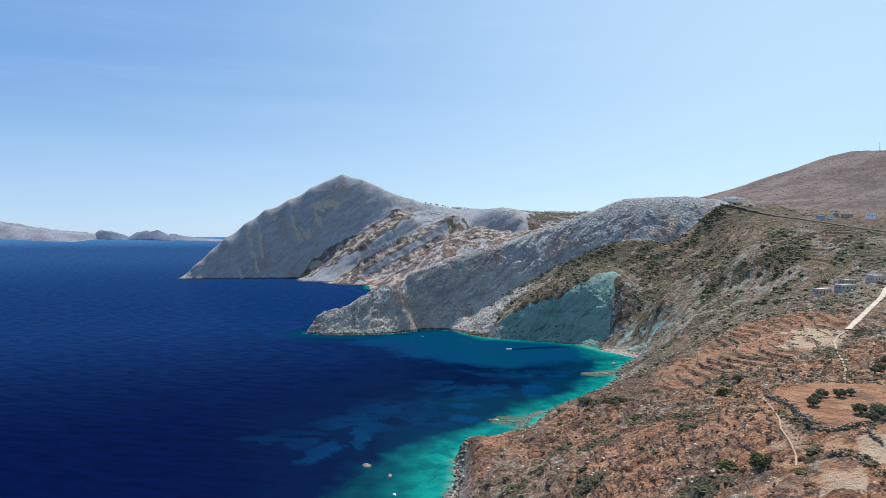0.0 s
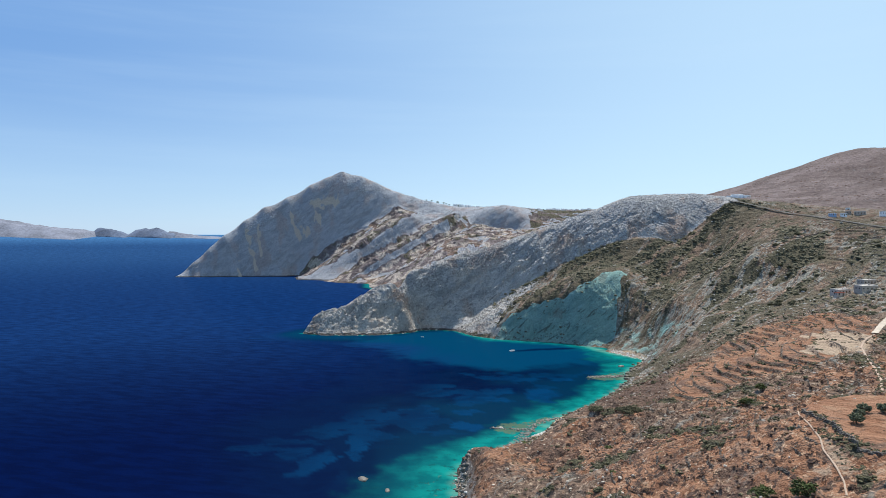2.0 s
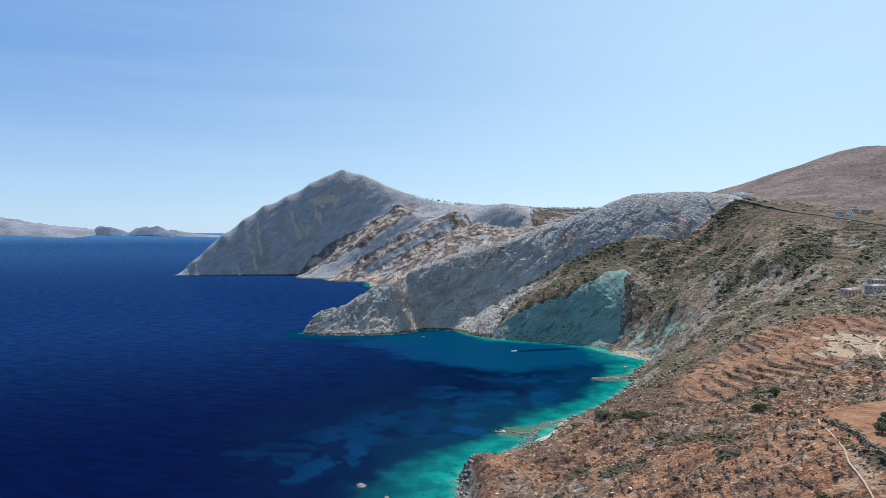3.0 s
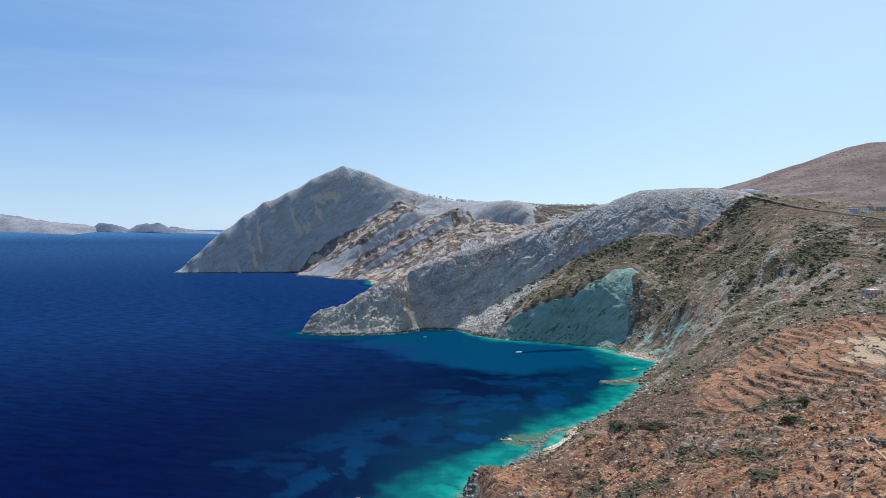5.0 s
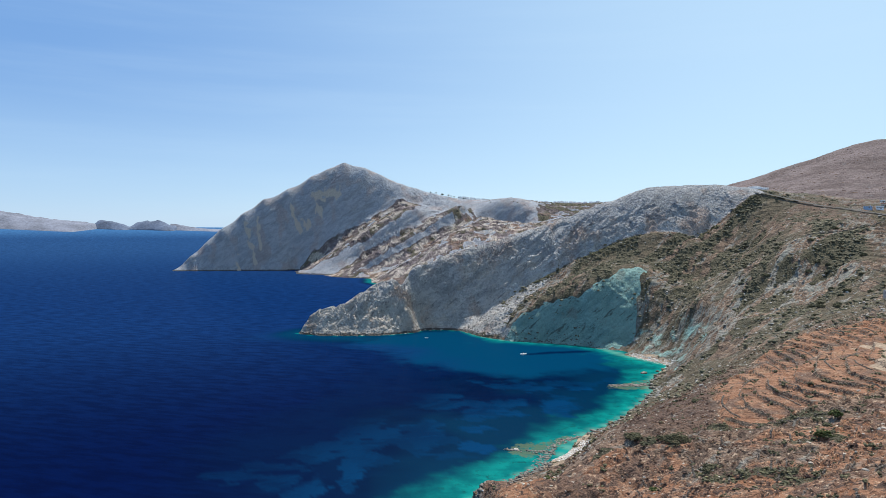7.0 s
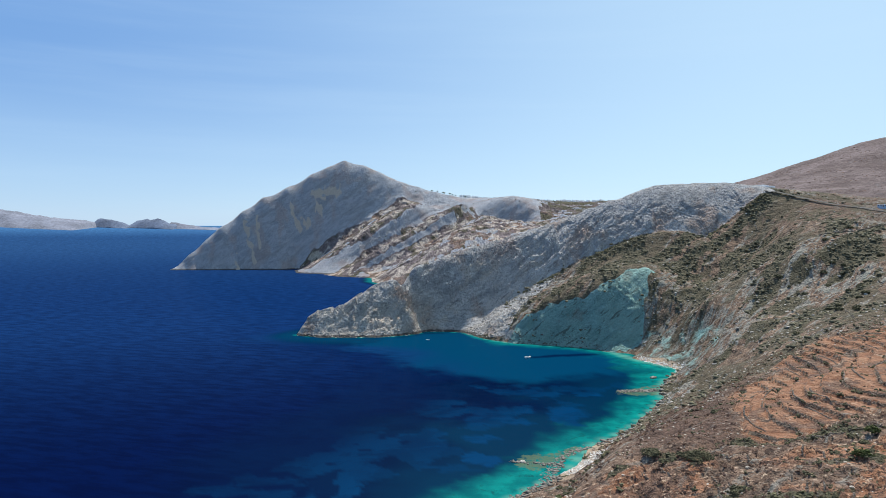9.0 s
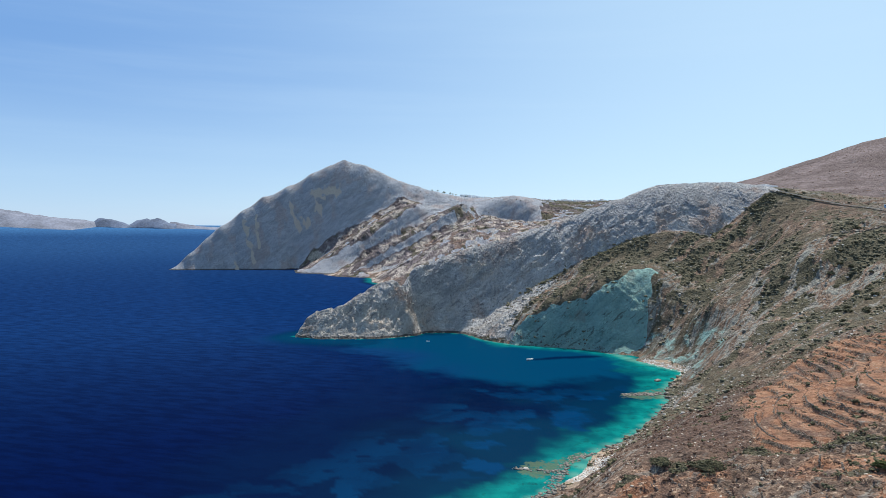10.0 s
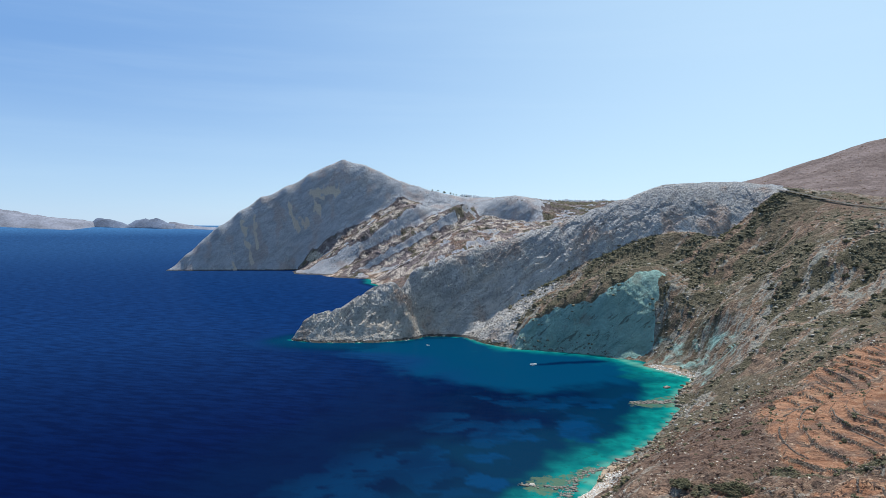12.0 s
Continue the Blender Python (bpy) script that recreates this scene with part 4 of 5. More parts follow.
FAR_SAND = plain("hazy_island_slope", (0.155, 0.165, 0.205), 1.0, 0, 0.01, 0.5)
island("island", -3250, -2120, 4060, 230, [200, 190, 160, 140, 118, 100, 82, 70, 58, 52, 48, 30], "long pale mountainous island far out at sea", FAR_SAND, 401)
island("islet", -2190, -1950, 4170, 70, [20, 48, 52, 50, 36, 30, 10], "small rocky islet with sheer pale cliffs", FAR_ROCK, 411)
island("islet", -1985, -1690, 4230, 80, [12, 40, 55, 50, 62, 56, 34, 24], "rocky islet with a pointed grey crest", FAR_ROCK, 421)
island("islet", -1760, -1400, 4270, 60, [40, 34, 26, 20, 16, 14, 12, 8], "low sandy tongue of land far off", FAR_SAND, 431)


# ---- scattered cover: scrub and stones ----
rng = np.random.default_rng(7)


def soup(name, verts, faces, mats, slot=None):
    """One mesh from arrays of corners and faces that all have the same number of corners."""
    k = faces.shape[1]
    me = bpy.data.meshes.new(name)
    me.vertices.add(len(verts))
    me.vertices.foreach_set("co", verts.astype(np.float32).ravel())
    me.loops.add(faces.size)
    me.loops.foreach_set("vertex_index", faces.astype(np.int32).ravel())
    me.polygons.add(len(faces))
    me.polygons.foreach_set("loop_start", np.arange(0, faces.size, k, dtype=np.int32))
    me.polygons.foreach_set("loop_total", np.full(len(faces), k, np.int32))
    me.update(calc_edges=True)
    for m in mats if isinstance(mats, (list, tuple)) else [mats]:
        me.materials.append(m)
    return me


def ball(level):
    bm = bmesh.new()
    bmesh.ops.create_icosphere(bm, subdivisions=level, radius=1.0)
    v = np.array([p.co[:] for p in bm.verts])
    f = np.array([[p.index for p in q.verts] for q in bm.faces])
    bm.free()
    return v, f


def chip():
    v = np.array([(1, 0, 0), (-1, 0, 0), (0, 1, 0), (0, -1, 0), (0, 0, 1), (0, 0, -1)], float)
    f = np.array([(0, 2, 4), (2, 1, 4), (1, 3, 4), (3, 0, 4), (2, 0, 5), (1, 2, 5), (3, 1, 5), (0, 3, 5)])
    return v, f


BALL = {0: chip(), 1: ball(1), 2: ball(2)}


def lumps(at, size, level=1, jag=0.35, flat=0.7):
    """Many uneven lumps at the given places: corners and three-sided faces."""
    v0, f0 = BALL[level]
    n = len(at)
    v = v0[None] * (1 + jag * (2 * rng.random((n, len(v0), 1)) - 1))
    turn = rng.random(n) * 2 * np.pi
    c, s = np.cos(turn)[:, None], np.sin(turn)[:, None]
    long = (0.75 + 0.6 * rng.random((n, 1)))
    x, y = v[:, :, 0] * long, v[:, :, 1] / long
    v = np.stack([c * x - s * y, s * x + c * y, v[:, :, 2] * flat], -1) * np.asarray(size).reshape(n, 1, 1)
    v = v + np.asarray(at)[:, None, :]
    f = f0[None] + (np.arange(n) * len(v0))[:, None, None]
    return v.reshape(-1, 3), f.reshape(-1, 3)


def strewn(count, x0, x1, y0, y1, weight):
    """Places on the land, at random within a plan rectangle, kept by a weight from 0 to 1; with their heights."""
    x, y = x0 + (x1 - x0) * rng.random(count), y0 + (y1 - y0) * rng.random(count)
    h, m = land_height(x, y)
    keep = (rng.random(count) < weight(x, y, h, m)) & (h > 0.8)
    return np.stack([x, y, h], -1)[keep]


def leafy(name, dark, light, third):
    """Scrub leaves: each clump its own mix of tones, mottled."""
    m, n, l, p = material(name)
    k = Nodes(n, l)
    r = k.geo.outputs["Random Per Island"]
    col = k.mix(k.ramp(r, 0.2, 0.7), dark, light)
    col = k.mix(k.ramp(r, 0.75, 0.95), col, third)
    col = k.mix(k.ramp(k.noise(1.2, 4, 0.65), 0.45, 0.7, 0.0, 0.35), col, tuple(0.6 * c for c in dark))
    l.new(col, p.inputs["Base Color"])
    p.inputs["Roughness"].default_value = 0.9
    p.inputs["Specular IOR Level"].default_value = 0.1
    bump = n.new("ShaderNodeBump")
    bump.inputs["Strength"].default_value, bump.inputs["Distance"].default_value = 1.0, 0.4
    l.new(k.noise(2.5, 4, 0.7), bump.inputs["Height"])
    l.new(bump.outputs[0], p.inputs["Normal"])
    return m


DRY_BUSH = leafy("dry_scrub", (0.095, 0.060, 0.048), (0.165, 0.098, 0.066), (0.22, 0.145, 0.09))
HILL_BUSH = leafy("hill_scrub", (0.145, 0.133, 0.088), (0.185, 0.165, 0.108), (0.22, 0.19, 0.12))
GREEN_BUSH = leafy("green_scrub", (0.090, 0.088, 0.054), (0.135, 0.125, 0.074), (0.19, 0.168, 0.095))
FRESH_BUSH = leafy("fresh_scrub", (0.06, 0.085, 0.028), (0.11, 0.125, 0.05), (0.17, 0.155, 0.075))
ROCK = plain("loose_rock", (0.36, 0.33, 0.29), 0.9, 0, 0.6, 0.45, 0.1)
DARK_ROCK = plain("wet_shore_rock", (0.115, 0.10, 0.082), 0.6, 0, 0.5, 0.5, 0.15)
PALE_ROCK = plain("pale_pebble", (0.66, 0.635, 0.59), 0.9, 0, 0.8, 0.3, 0.1)
PALE_STONE = plain("field_stone", (0.47, 0.41, 0.335), 0.95, 0, 0.7, 0.4, 0.1)
WALL_STONE = plain("dry_stone", (0.19, 0.16, 0.13), 0.95, 0, 1.2, 0.6, 0.25)


def clustered(at, size, each=3, loose=0.8):
    """Each place becomes a few smaller lumps side by side, for ragged outlines."""
    n = len(at)
    off = rng.normal(0, loose, (n, each, 3)) * np.asarray(size)[:, None, None] * np.array([1, 1, 0.25])
    s = np.asarray(size)[:, None] * (0.45 + 0.5 * rng.random((n, each))) * (3.0 / max(each, 3)) ** 0.45
    return (at[:, None, :] + off).reshape(-1, 3), s.reshape(-1)


def thicket(name, label, at, size, mat, level=1, jag=0.38, flat=0.62, sink=0.1):
    at = at.copy()
    at[:, 2] -= sink * size
    v, f = lumps(at, size, level, jag, flat)
    me = soup(name, v, f, mat)
    me.polygons.foreach_set("use_smooth", np.full(len(f), mat is HILL_BUSH))
    return tagged(new(name, me), label, "scrub" if "rock" not in name and "stone" not in name else "rocks", kind="stuff")


def patchy(x, y, scale, seed):
    return step(-0.1, 0.35, fbm(x / scale, y / scale, 4, seed))


def near_dry(x, y, h, m):
    w = (0.25 + 0.75 * patchy(x, y, 16, 501)) * (1 - 0.93 * m["fields"]) * (1 - 0.97 * m["meadow"])
    return np.maximum(w, 0.5 * step(0.3, 0.8, m["wall"]) * (1 - m["meadow"]))


p_near = np.vstack([strewn(24000, 2, 250, 140, 500, near_dry), strewn(4000, 30, 260, -80, 140, near_dry)])
thicket("dry_scrub", "low brown dried cushion scrub covering the slope", *clustered(p_near, 0.25 + 0.8 * rng.random(len(p_near)) ** 2, 3), DRY_BUSH, 0, 0.5)
p_green = strewn(22000, 15, 275, 140, 500, lambda x, y, h, m: (0.6 * mats_near(x, y) * (1 - 0.8 * m["fields"]) + 0.02 + 0.5 * step(0.25, 0.7, m["wall"]) * (1 - 0.75 * m["fields"])) * (1 - m["meadow"]))
thicket("green_scrub", "dark green low scrub between the terraces", *clustered(p_green, 0.5 + 1.3 * rng.random(len(p_green)) ** 2, 10, 0.7), GREEN_BUSH, 1, 0.5, 0.75, 0.2)
p_stone = strewn(20000, 4, 260, 140, 520, lambda x, y, h, m: (0.05 + 0.3 * step(0.1, 0.45, fbm(x / 14, y / 14, 4, 512))) * (1 - 0.9 * m["meadow"]) * (1 - 0.8 * m["fields"]))
thicket("field_stones", "pale grey stones lying about the slope", p_stone, 0.2 + 0.6 * rng.random(len(p_stone)) ** 3, PALE_STONE, 1, 0.45, 0.7)


def mid_green(x, y, h, m):
    w = mats_mid(x, y) * np.clip(0.62 - 0.35 * m["rocky"], 0, 1) * (1 - 0.8 * inside(SCHIST, x, y, 20.0) * step(60, 35, h)) * (0.45 + 0.55 * step(520, 600, y)) + 0.012
    dry_ground = inside([(380, 720), (330, 800), (380, 850), (560, 950), (600, 700), (420, 640)], x, y, 40)
    return w * m["near"] * (1 - m["fields"]) * (1 - 0.75 * dry_ground) * (1 - 0.9 * m["teal"])


p_mid = strewn(34000, 60, 480, 430, 870, mid_green)
thicket("hill_scrub", "dark olive scrub in patches on the rocky slope", *clustered(p_mid, 0.9 + 1.4 * rng.random(len(p_mid)) ** 2, 3, 0.9), HILL_BUSH, 1, 0.35, 0.62, 0.3)
p_midrock = strewn(16000, 40, 480, 430, 870, lambda x, y, h, m: m["near"] * (0.10 + 0.35 * m["rocky"] + 0.2 * step(640, 560, y)) * (1 - m["fields"]) * (1 - m["teal"]))
thicket("hill_stones", "pale grey rocks strewn over the upper slope", p_midrock, 0.35 + 1.0 * rng.random(len(p_midrock)) ** 3, ROCK, 1, 0.45, 0.6)
p_talus = strewn(2600, 10, 130, 775, 850, lambda x, y, h, m: inside([(12, 822), (38, 782), (58, 772), (80, 800), (120, 835), (100, 848), (50, 842)], x, y, 8))
thicket("talus_stones", "pale fallen blocks below the limestone wall", p_talus, 0.25 + 1.2 * rng.random(len(p_talus)) ** 3, ROCK, 1, 0.45, 0.75)
p_far = strewn(9000, -350, 480, 1500, 2080, lambda x, y, h, m: (0.12 * m["far"] + 0.6 * m["ramp"]) * patchy(x, y, 40, 531))
thicket("mountain_scrub", "sparse dark scrub on the spurs of the mountain", p_far, 0.7 + 1.2 * rng.random(len(p_far)) ** 2, GREEN_BUSH, 1, 0.35, 0.6)
# dark scrub added along the wall's foot to fill out the shade strip
wall_foot = along(FOOT[1:], 2.5)[:, :2]
wall_foot = np.repeat(wall_foot, 5, 0) + rng.normal(0, 1.0, (5 * len(wall_foot), 2)) * np.array([1.5, 1.7]) - np.array([0, 4.0])
p_foot = np.stack([wall_foot[:, 0], wall_foot[:, 1], land_height(wall_foot[:, 0], wall_foot[:, 1])[0]], -1)
p_foot = p_foot[fbm(p_foot[:, 0] / 25, p_foot[:, 1] / 25, 3, 533) > -0.25]
thicket("foot_shade_scrub", "dark scrub added for the shade band below the limestone wall", *clustered(p_foot, 1.0 + 1.2 * rng.random(len(p_foot)), 4, 0.8), GREEN_BUSH, 0, 0.45, 0.6)
p_hill = strewn(9000, 480, 1300, 1000, 1900, lambda x, y, h, m: 0.5 * patchy(x, y, 70, 541))
thicket("hill_heath", "dark heath dotted over the bare hill", p_hill, 0.8 + 1.6 * rng.random(len(p_hill)) ** 2, DRY_BUSH, 1, 0.35, 0.5)


# rocks along the water's edge
def shore_rocks(name, label, line, count, spread_in, spread_out, size, mat, lift=0.15):
    pts = along(line, 1.0)
    d = np.gradient(pts, axis=0)
    d /= np.hypot(*d.T)[:, None]
    i = rng.integers(0, len(pts), count)
    off = -spread_in + (spread_in + spread_out) * rng.random(count)
    p = pts[i] + off[:, None] * np.stack([-d[i, 1], d[i, 0]], 1) + rng.normal(0, 0.7, (count, 2))
    h = np.maximum(land_height(p[:, 0], p[:, 1])[0], -0.25)
    at = np.stack([p[:, 0], p[:, 1], h + lift * size[1] * 0.3], -1)
    s = size[0] + (size[1] - size[0]) * rng.random(count) ** 3
    s = np.where(off > 0, s * (1 - 0.5 * off / max(spread_out, 0.1)), s)
    v, f = lumps(at, s, 1, 0.45, 0.6)
    return tagged(new(name, soup(name, v, f, mat)), label, "rocks", kind="stuff")


shore_rocks("shore_rocks", "dark jagged rocks along the foot of the near bluff", [(0, 270), (3, 300), (7, 322), (8, 345), (18, 368), (34, 388), (48, 404)], 700, 5, 2.5, (0.25, 1.6), DARK_ROCK)
shore_rocks("beach_pebbles", "pale boulders and pebbles of the small cove", [(0, 270), (3, 300), (7, 322), (8, 345)], 350, 6, 3, (0.15, 0.7), PALE_ROCK)
shore_rocks("beach_pebbles", "white pebbles heaped in the little cove", [(54, 408), (62, 417), (74, 436)], 1200, 8, 3, (0.12, 0.5), PALE_ROCK)
shore_rocks("cove_rocks", "dark rocks around the pebble cove", [(44, 398), (50, 412), (56, 428), (64, 441), (74, 447)], 420, 1, 5, (0.3, 1.5), DARK_ROCK)
shore_rocks("shore_rocks", "brown rocks along the foot of the slope", [(78, 453), (94, 470), (107, 486), (128, 520), (146, 555), (149, 573), (158, 592), (166, 609)], 260, 3, 3, (0.3, 1.8), DARK_ROCK)
shore_rocks("beach_pebbles", "pale stones along the bay's narrow beach", [(181, 632), (186, 648), (176, 664), (164, 688)], 600, 7, 1, (0.2, 0.9), PALE_ROCK)
shore_rocks("shore_rocks", "dark rocks at the foot of the green cliff", [(150, 715), (134, 737), (98, 752), (55, 767), (36, 784), (14, 820)], 500, 3, 3, (0.3, 1.5), DARK_ROCK)
shore_rocks("shore_rocks", "grey rocks at the water's edge of the headland", [(-10, 829), (-28, 828), (-46, 806), (-64, 794), (-95, 786), (-123, 783), (-150, 788), (-164, 796)], 320, 2, 2, (0.3, 1.4), ROCK)
shore_rocks("reef_rocks", "low flat reef of pale and dark rocks in the bay", [(120, 569), (128, 571), (138, 573), (149, 575)], 240, 3, 4, (0.4, 1.8), DARK_ROCK, 0.4)
shore_rocks("reef_rocks", "low brown reef in the shallows", [(30, 424), (36, 424), (44, 421), (54, 420)], 110, 2, 3, (0.3, 1.5), DARK_ROCK, 0.4)


def boulder(x, y, z, size, label, mat):
    v, f = lumps(np.array([(x, y, z)]), [size], 2, 0.22, 0.5)
    return tagged(new("boulder", soup("boulder", v, f, mat)), label, "rock", group="boulders in the shallows")


boulder(157, 614, 0.2, 2.7, "large dark flat boulder standing in shallow water", DARK_ROCK)
boulder(-25, 324, -0.2, 1.7, "dark boulder just breaking the turquoise water", DARK_ROCK)
boulder(-38, 338, -0.6, 3.0, "flat mossy boulder awash in turquoise water", DARK_ROCK)
boulder(35, 424, 0.1, 1.6, "ochre boulder on the reef", ROCK)
boulder(-21, 300, 0.1, 1.0, "small white boulder in turquoise water", PALE_ROCK)
boulder(18, 312, 0.1, 1.1, "grey boulder at the foot of the bluff", ROCK)


# ---- dry-stone walls, paths, road ----
def wall_mesh(name, pts, high, thick):
    """A rough dry-stone wall along a line on the ground: heaped stones, the top uneven, fallen in places."""
    pts = np.asarray(pts, float)
    run = np.r_[0, np.cumsum(np.hypot(*np.diff(pts, axis=0).T))]
    n = max(4, int(run[-1] / 0.42))
    s = np.linspace(0, run[-1], n)
    base = np.stack([np.interp(s, run, pts[:, 0]), np.interp(s, run, pts[:, 1])], -1)
    tall = high * (0.6 + 0.35 * fbm(s / 3.0, np.full(n, pts[0, 0]), 2, 621))
    heaps = []
    for level in (0.1, 0.5, 0.9):
        p = base + rng.normal(0, 0.13, (n, 2)) + 0.15 * (rng.random((n, 2)) - 0.5) * thick
        heaps.append(np.stack([p[:, 0], p[:, 1], land_height(p[:, 0], p[:, 1])[0] + level * tall - 0.1], -1))
    at = np.vstack(heaps)
    v, f = lumps(at, thick * (0.17 + 0.2 * rng.random(len(at))), 1, 0.5, 0.75)
    return soup(name, v, f, WALL_STONE)


def stone_wall(line, label, high=1.1, thick=0.7, gap=0.9):
    return tagged(new("stone_wall", wall_mesh("stone_wall", along(line, gap), high, thick)), label, "wall", group="dry-stone walls")


def contour(x, y, length, pace=1.0):
    """A line that keeps the height of the smooth slope, to both sides of a place."""
    out = []
    for way in (-1, 1):
        px, py, run = x, y, []
        for _ in range(int(length / 2 / pace)):
            gx, gy = (float(lie(np.array([px + 2.0]), np.array([py]))[0] - lie(np.array([px - 2.0]), np.array([py]))[0]),
                      float(lie(np.array([px]), np.array([py + 2.0]))[0] - lie(np.array([px]), np.array([py - 2.0]))[0]))
            s = math.hypot(gx, gy) or 1.0
            px, py = px - way * gy / s * pace, py + way * gx / s * pace
            run.append((px, py))
        out = run[::-1] + [(x, y)] if way < 0 else out + run
    return np.array(out) + 0.25 * np.stack([fbm(np.arange(len(out)) / 6.0, np.full(len(out), x), 2, 601), fbm(np.arange(len(out)) / 6.0, np.full(len(out), y), 2, 602)], 1)


def wall_field(poly, count, lengths, apart, high, label):
    """Terrace walls following the slope inside a plan polygon."""
    p = np.array(poly, float)
    placed = []
    for _ in range(count * 12):
        x, y = rng.uniform(p[:, 0].min(), p[:, 0].max()), rng.uniform(p[:, 1].min(), p[:, 1].max())
        length = rng.uniform(*lengths)
        if inside(poly, np.array([x]), np.array([y]), 1.0)[0] < 0.5 or len(placed) >= count:
            continue
        if inside(MEADOW, np.array([x]), np.array([y]), 1.0)[0] > 0.1:
            continue
        pts = contour(x, y, length)
        if placed and min(np.hypot(pts[::4, None, 0] - q[None, ::4, 0], pts[::4, None, 1] - q[None, ::4, 1]).min() for q in placed) < apart:
            continue
        placed.append(pts)
        tagged(new("stone_wall", wall_mesh("stone_wall", pts, rng.uniform(*high), 0.8)), label, "wall", group="dry-stone walls")


wall_field(FIELDS, 20, (14, 44), 6.5, (0.6, 1.0), "low grey dry-stone wall edging a red-earth terrace")
wall_field([(55, 190), (100, 180), (112, 240), (140, 300), (110, 325), (60, 330), (40, 290)], 70, (4, 9), 3.5, (0.9, 1.6), "short broken dry-stone wall in dry scrub")
wall_field([(150, 250), (250, 330), (270, 400), (240, 400), (190, 340), (150, 310)], 16, (10, 30), 5.0, (0.5, 0.9), "dry-stone terrace wall overgrown with scrub")
wall_field([(250, 420), (340, 480), (420, 600), (480, 700), (430, 740), (350, 620), (260, 500)], 44, (16, 50), 6.0, (0.8, 1.2), "long dry-stone terrace wall on the upper slope")
wall_field([(200, 450), (260, 440), (300, 560), (260, 600), (215, 520)], 12, (10, 28), 7.0, (0.6, 1.0), "dry-stone wall crossing the rocky slope")
stone_wall([(114, 230), (113.5, 221), (114, 214), (113, 207), (112, 200), (110.5, 194), (113.5, 189.5), (117, 187.6), (124, 188.7), (132, 191)], "dark dry-stone wall round a red-earth olive field", 2.0, 1.2)
stone_wall([(114, 230), (122, 243), (143, 252), (160, 240)], "pale dry-stone wall at the far side of the olive field", 0.7, 0.7)
stone_wall([(120.5, 184), (119, 179), (118, 174)], "short dark dry-stone wall between pale plots", 1.8, 1.1)
stone_wall([(104, 174), (107, 171.5), (109, 169), (107.5, 164)], "dark retaining wall of dry stone under a bare plot", 1.9, 1.1)
stone_wall([(128, 182), (124, 179), (123, 174)], "dark dry-stone wall beside bare ground", 1.7, 1.0)
stone_wall([(118, 341), (126, 332), (135, 325), (148, 322)], "pale dry-stone wall rimming the terraced fields", 1.2, 0.8)


def terrace_walls(count, x0, x1, y0, y1, pick, size, mat, label, least):
    """The stone faces of the terrace steps, one wall for each level."""
    x, y = x0 + (x1 - x0) * rng.random(count), y0 + (y1 - y0) * rng.random(count)
    h, m = land_height(x, y)
    keep = (m["wall"] > 0.5) & (pick(x, y, m) > rng.random(count))
    at, level = np.stack([x, y, h], -1)[keep], m["level"][keep]
    for k in np.unique(level):
        mine = at[level == k]
        if len(mine) >= least:
            v, f = lumps(mine, size * (0.6 + 0.8 * rng.random(len(mine))), 0, 0.4, 0.85)
            tagged(new("stone_wall", soup("stone_wall", v, f, mat)), label, "wall", group="dry-stone walls")
    return at


SLOPE_STONE = plain("slope_wall_stone", (0.37, 0.325, 0.27), 0.95, 0, 0.8, 0.45, 0.2)
STEP_STONE = plain("terrace_stone", (0.30, 0.235, 0.18), 0.95, 0, 0.8, 0.5, 0.2)
rim_field = terrace_walls(130000, 114, 264, 320, 480, lambda x, y, m: m["fields"] * step(-0.35, 0.15, fbm(x / 16, y / 16, 3, 573)), 0.24, STEP_STONE, "grey dry-stone step holding a red-earth terrace", 30)
rim_slope = terrace_walls(80000, 225, 510, 400, 760, lambda x, y, m: m["stepped"] * (1 - m["fields"]), 0.5, SLOPE_STONE, "long pale dry-stone terrace step on the upper slope", 25)
rim_near = terrace_walls(40000, 55, 230, 170, 345, lambda x, y, m: m["stepped"] * (1 - m["fields"]) * 0.7, 0.3, STEP_STONE, "broken dry-stone terrace step in dry scrub", 30)
p_rim = np.vstack([rim_field[::4], rim_slope, rim_near])
p_rim = p_rim[rng.random(len(p_rim)) < 0.22 * step(0.1, 0.4, fbm(p_rim[:, 0] / 11, p_rim[:, 1] / 11, 3, 571))]
p_rim[:, 0] -= 0.9 * rng.random(len(p_rim))
thicket("terrace_scrub", "dark scrub grown along the terrace steps", *clustered(p_rim, 0.35 + 0.7 * rng.random(len(p_rim)), 4), GREEN_BUSH, 0, 0.5, 0.8)


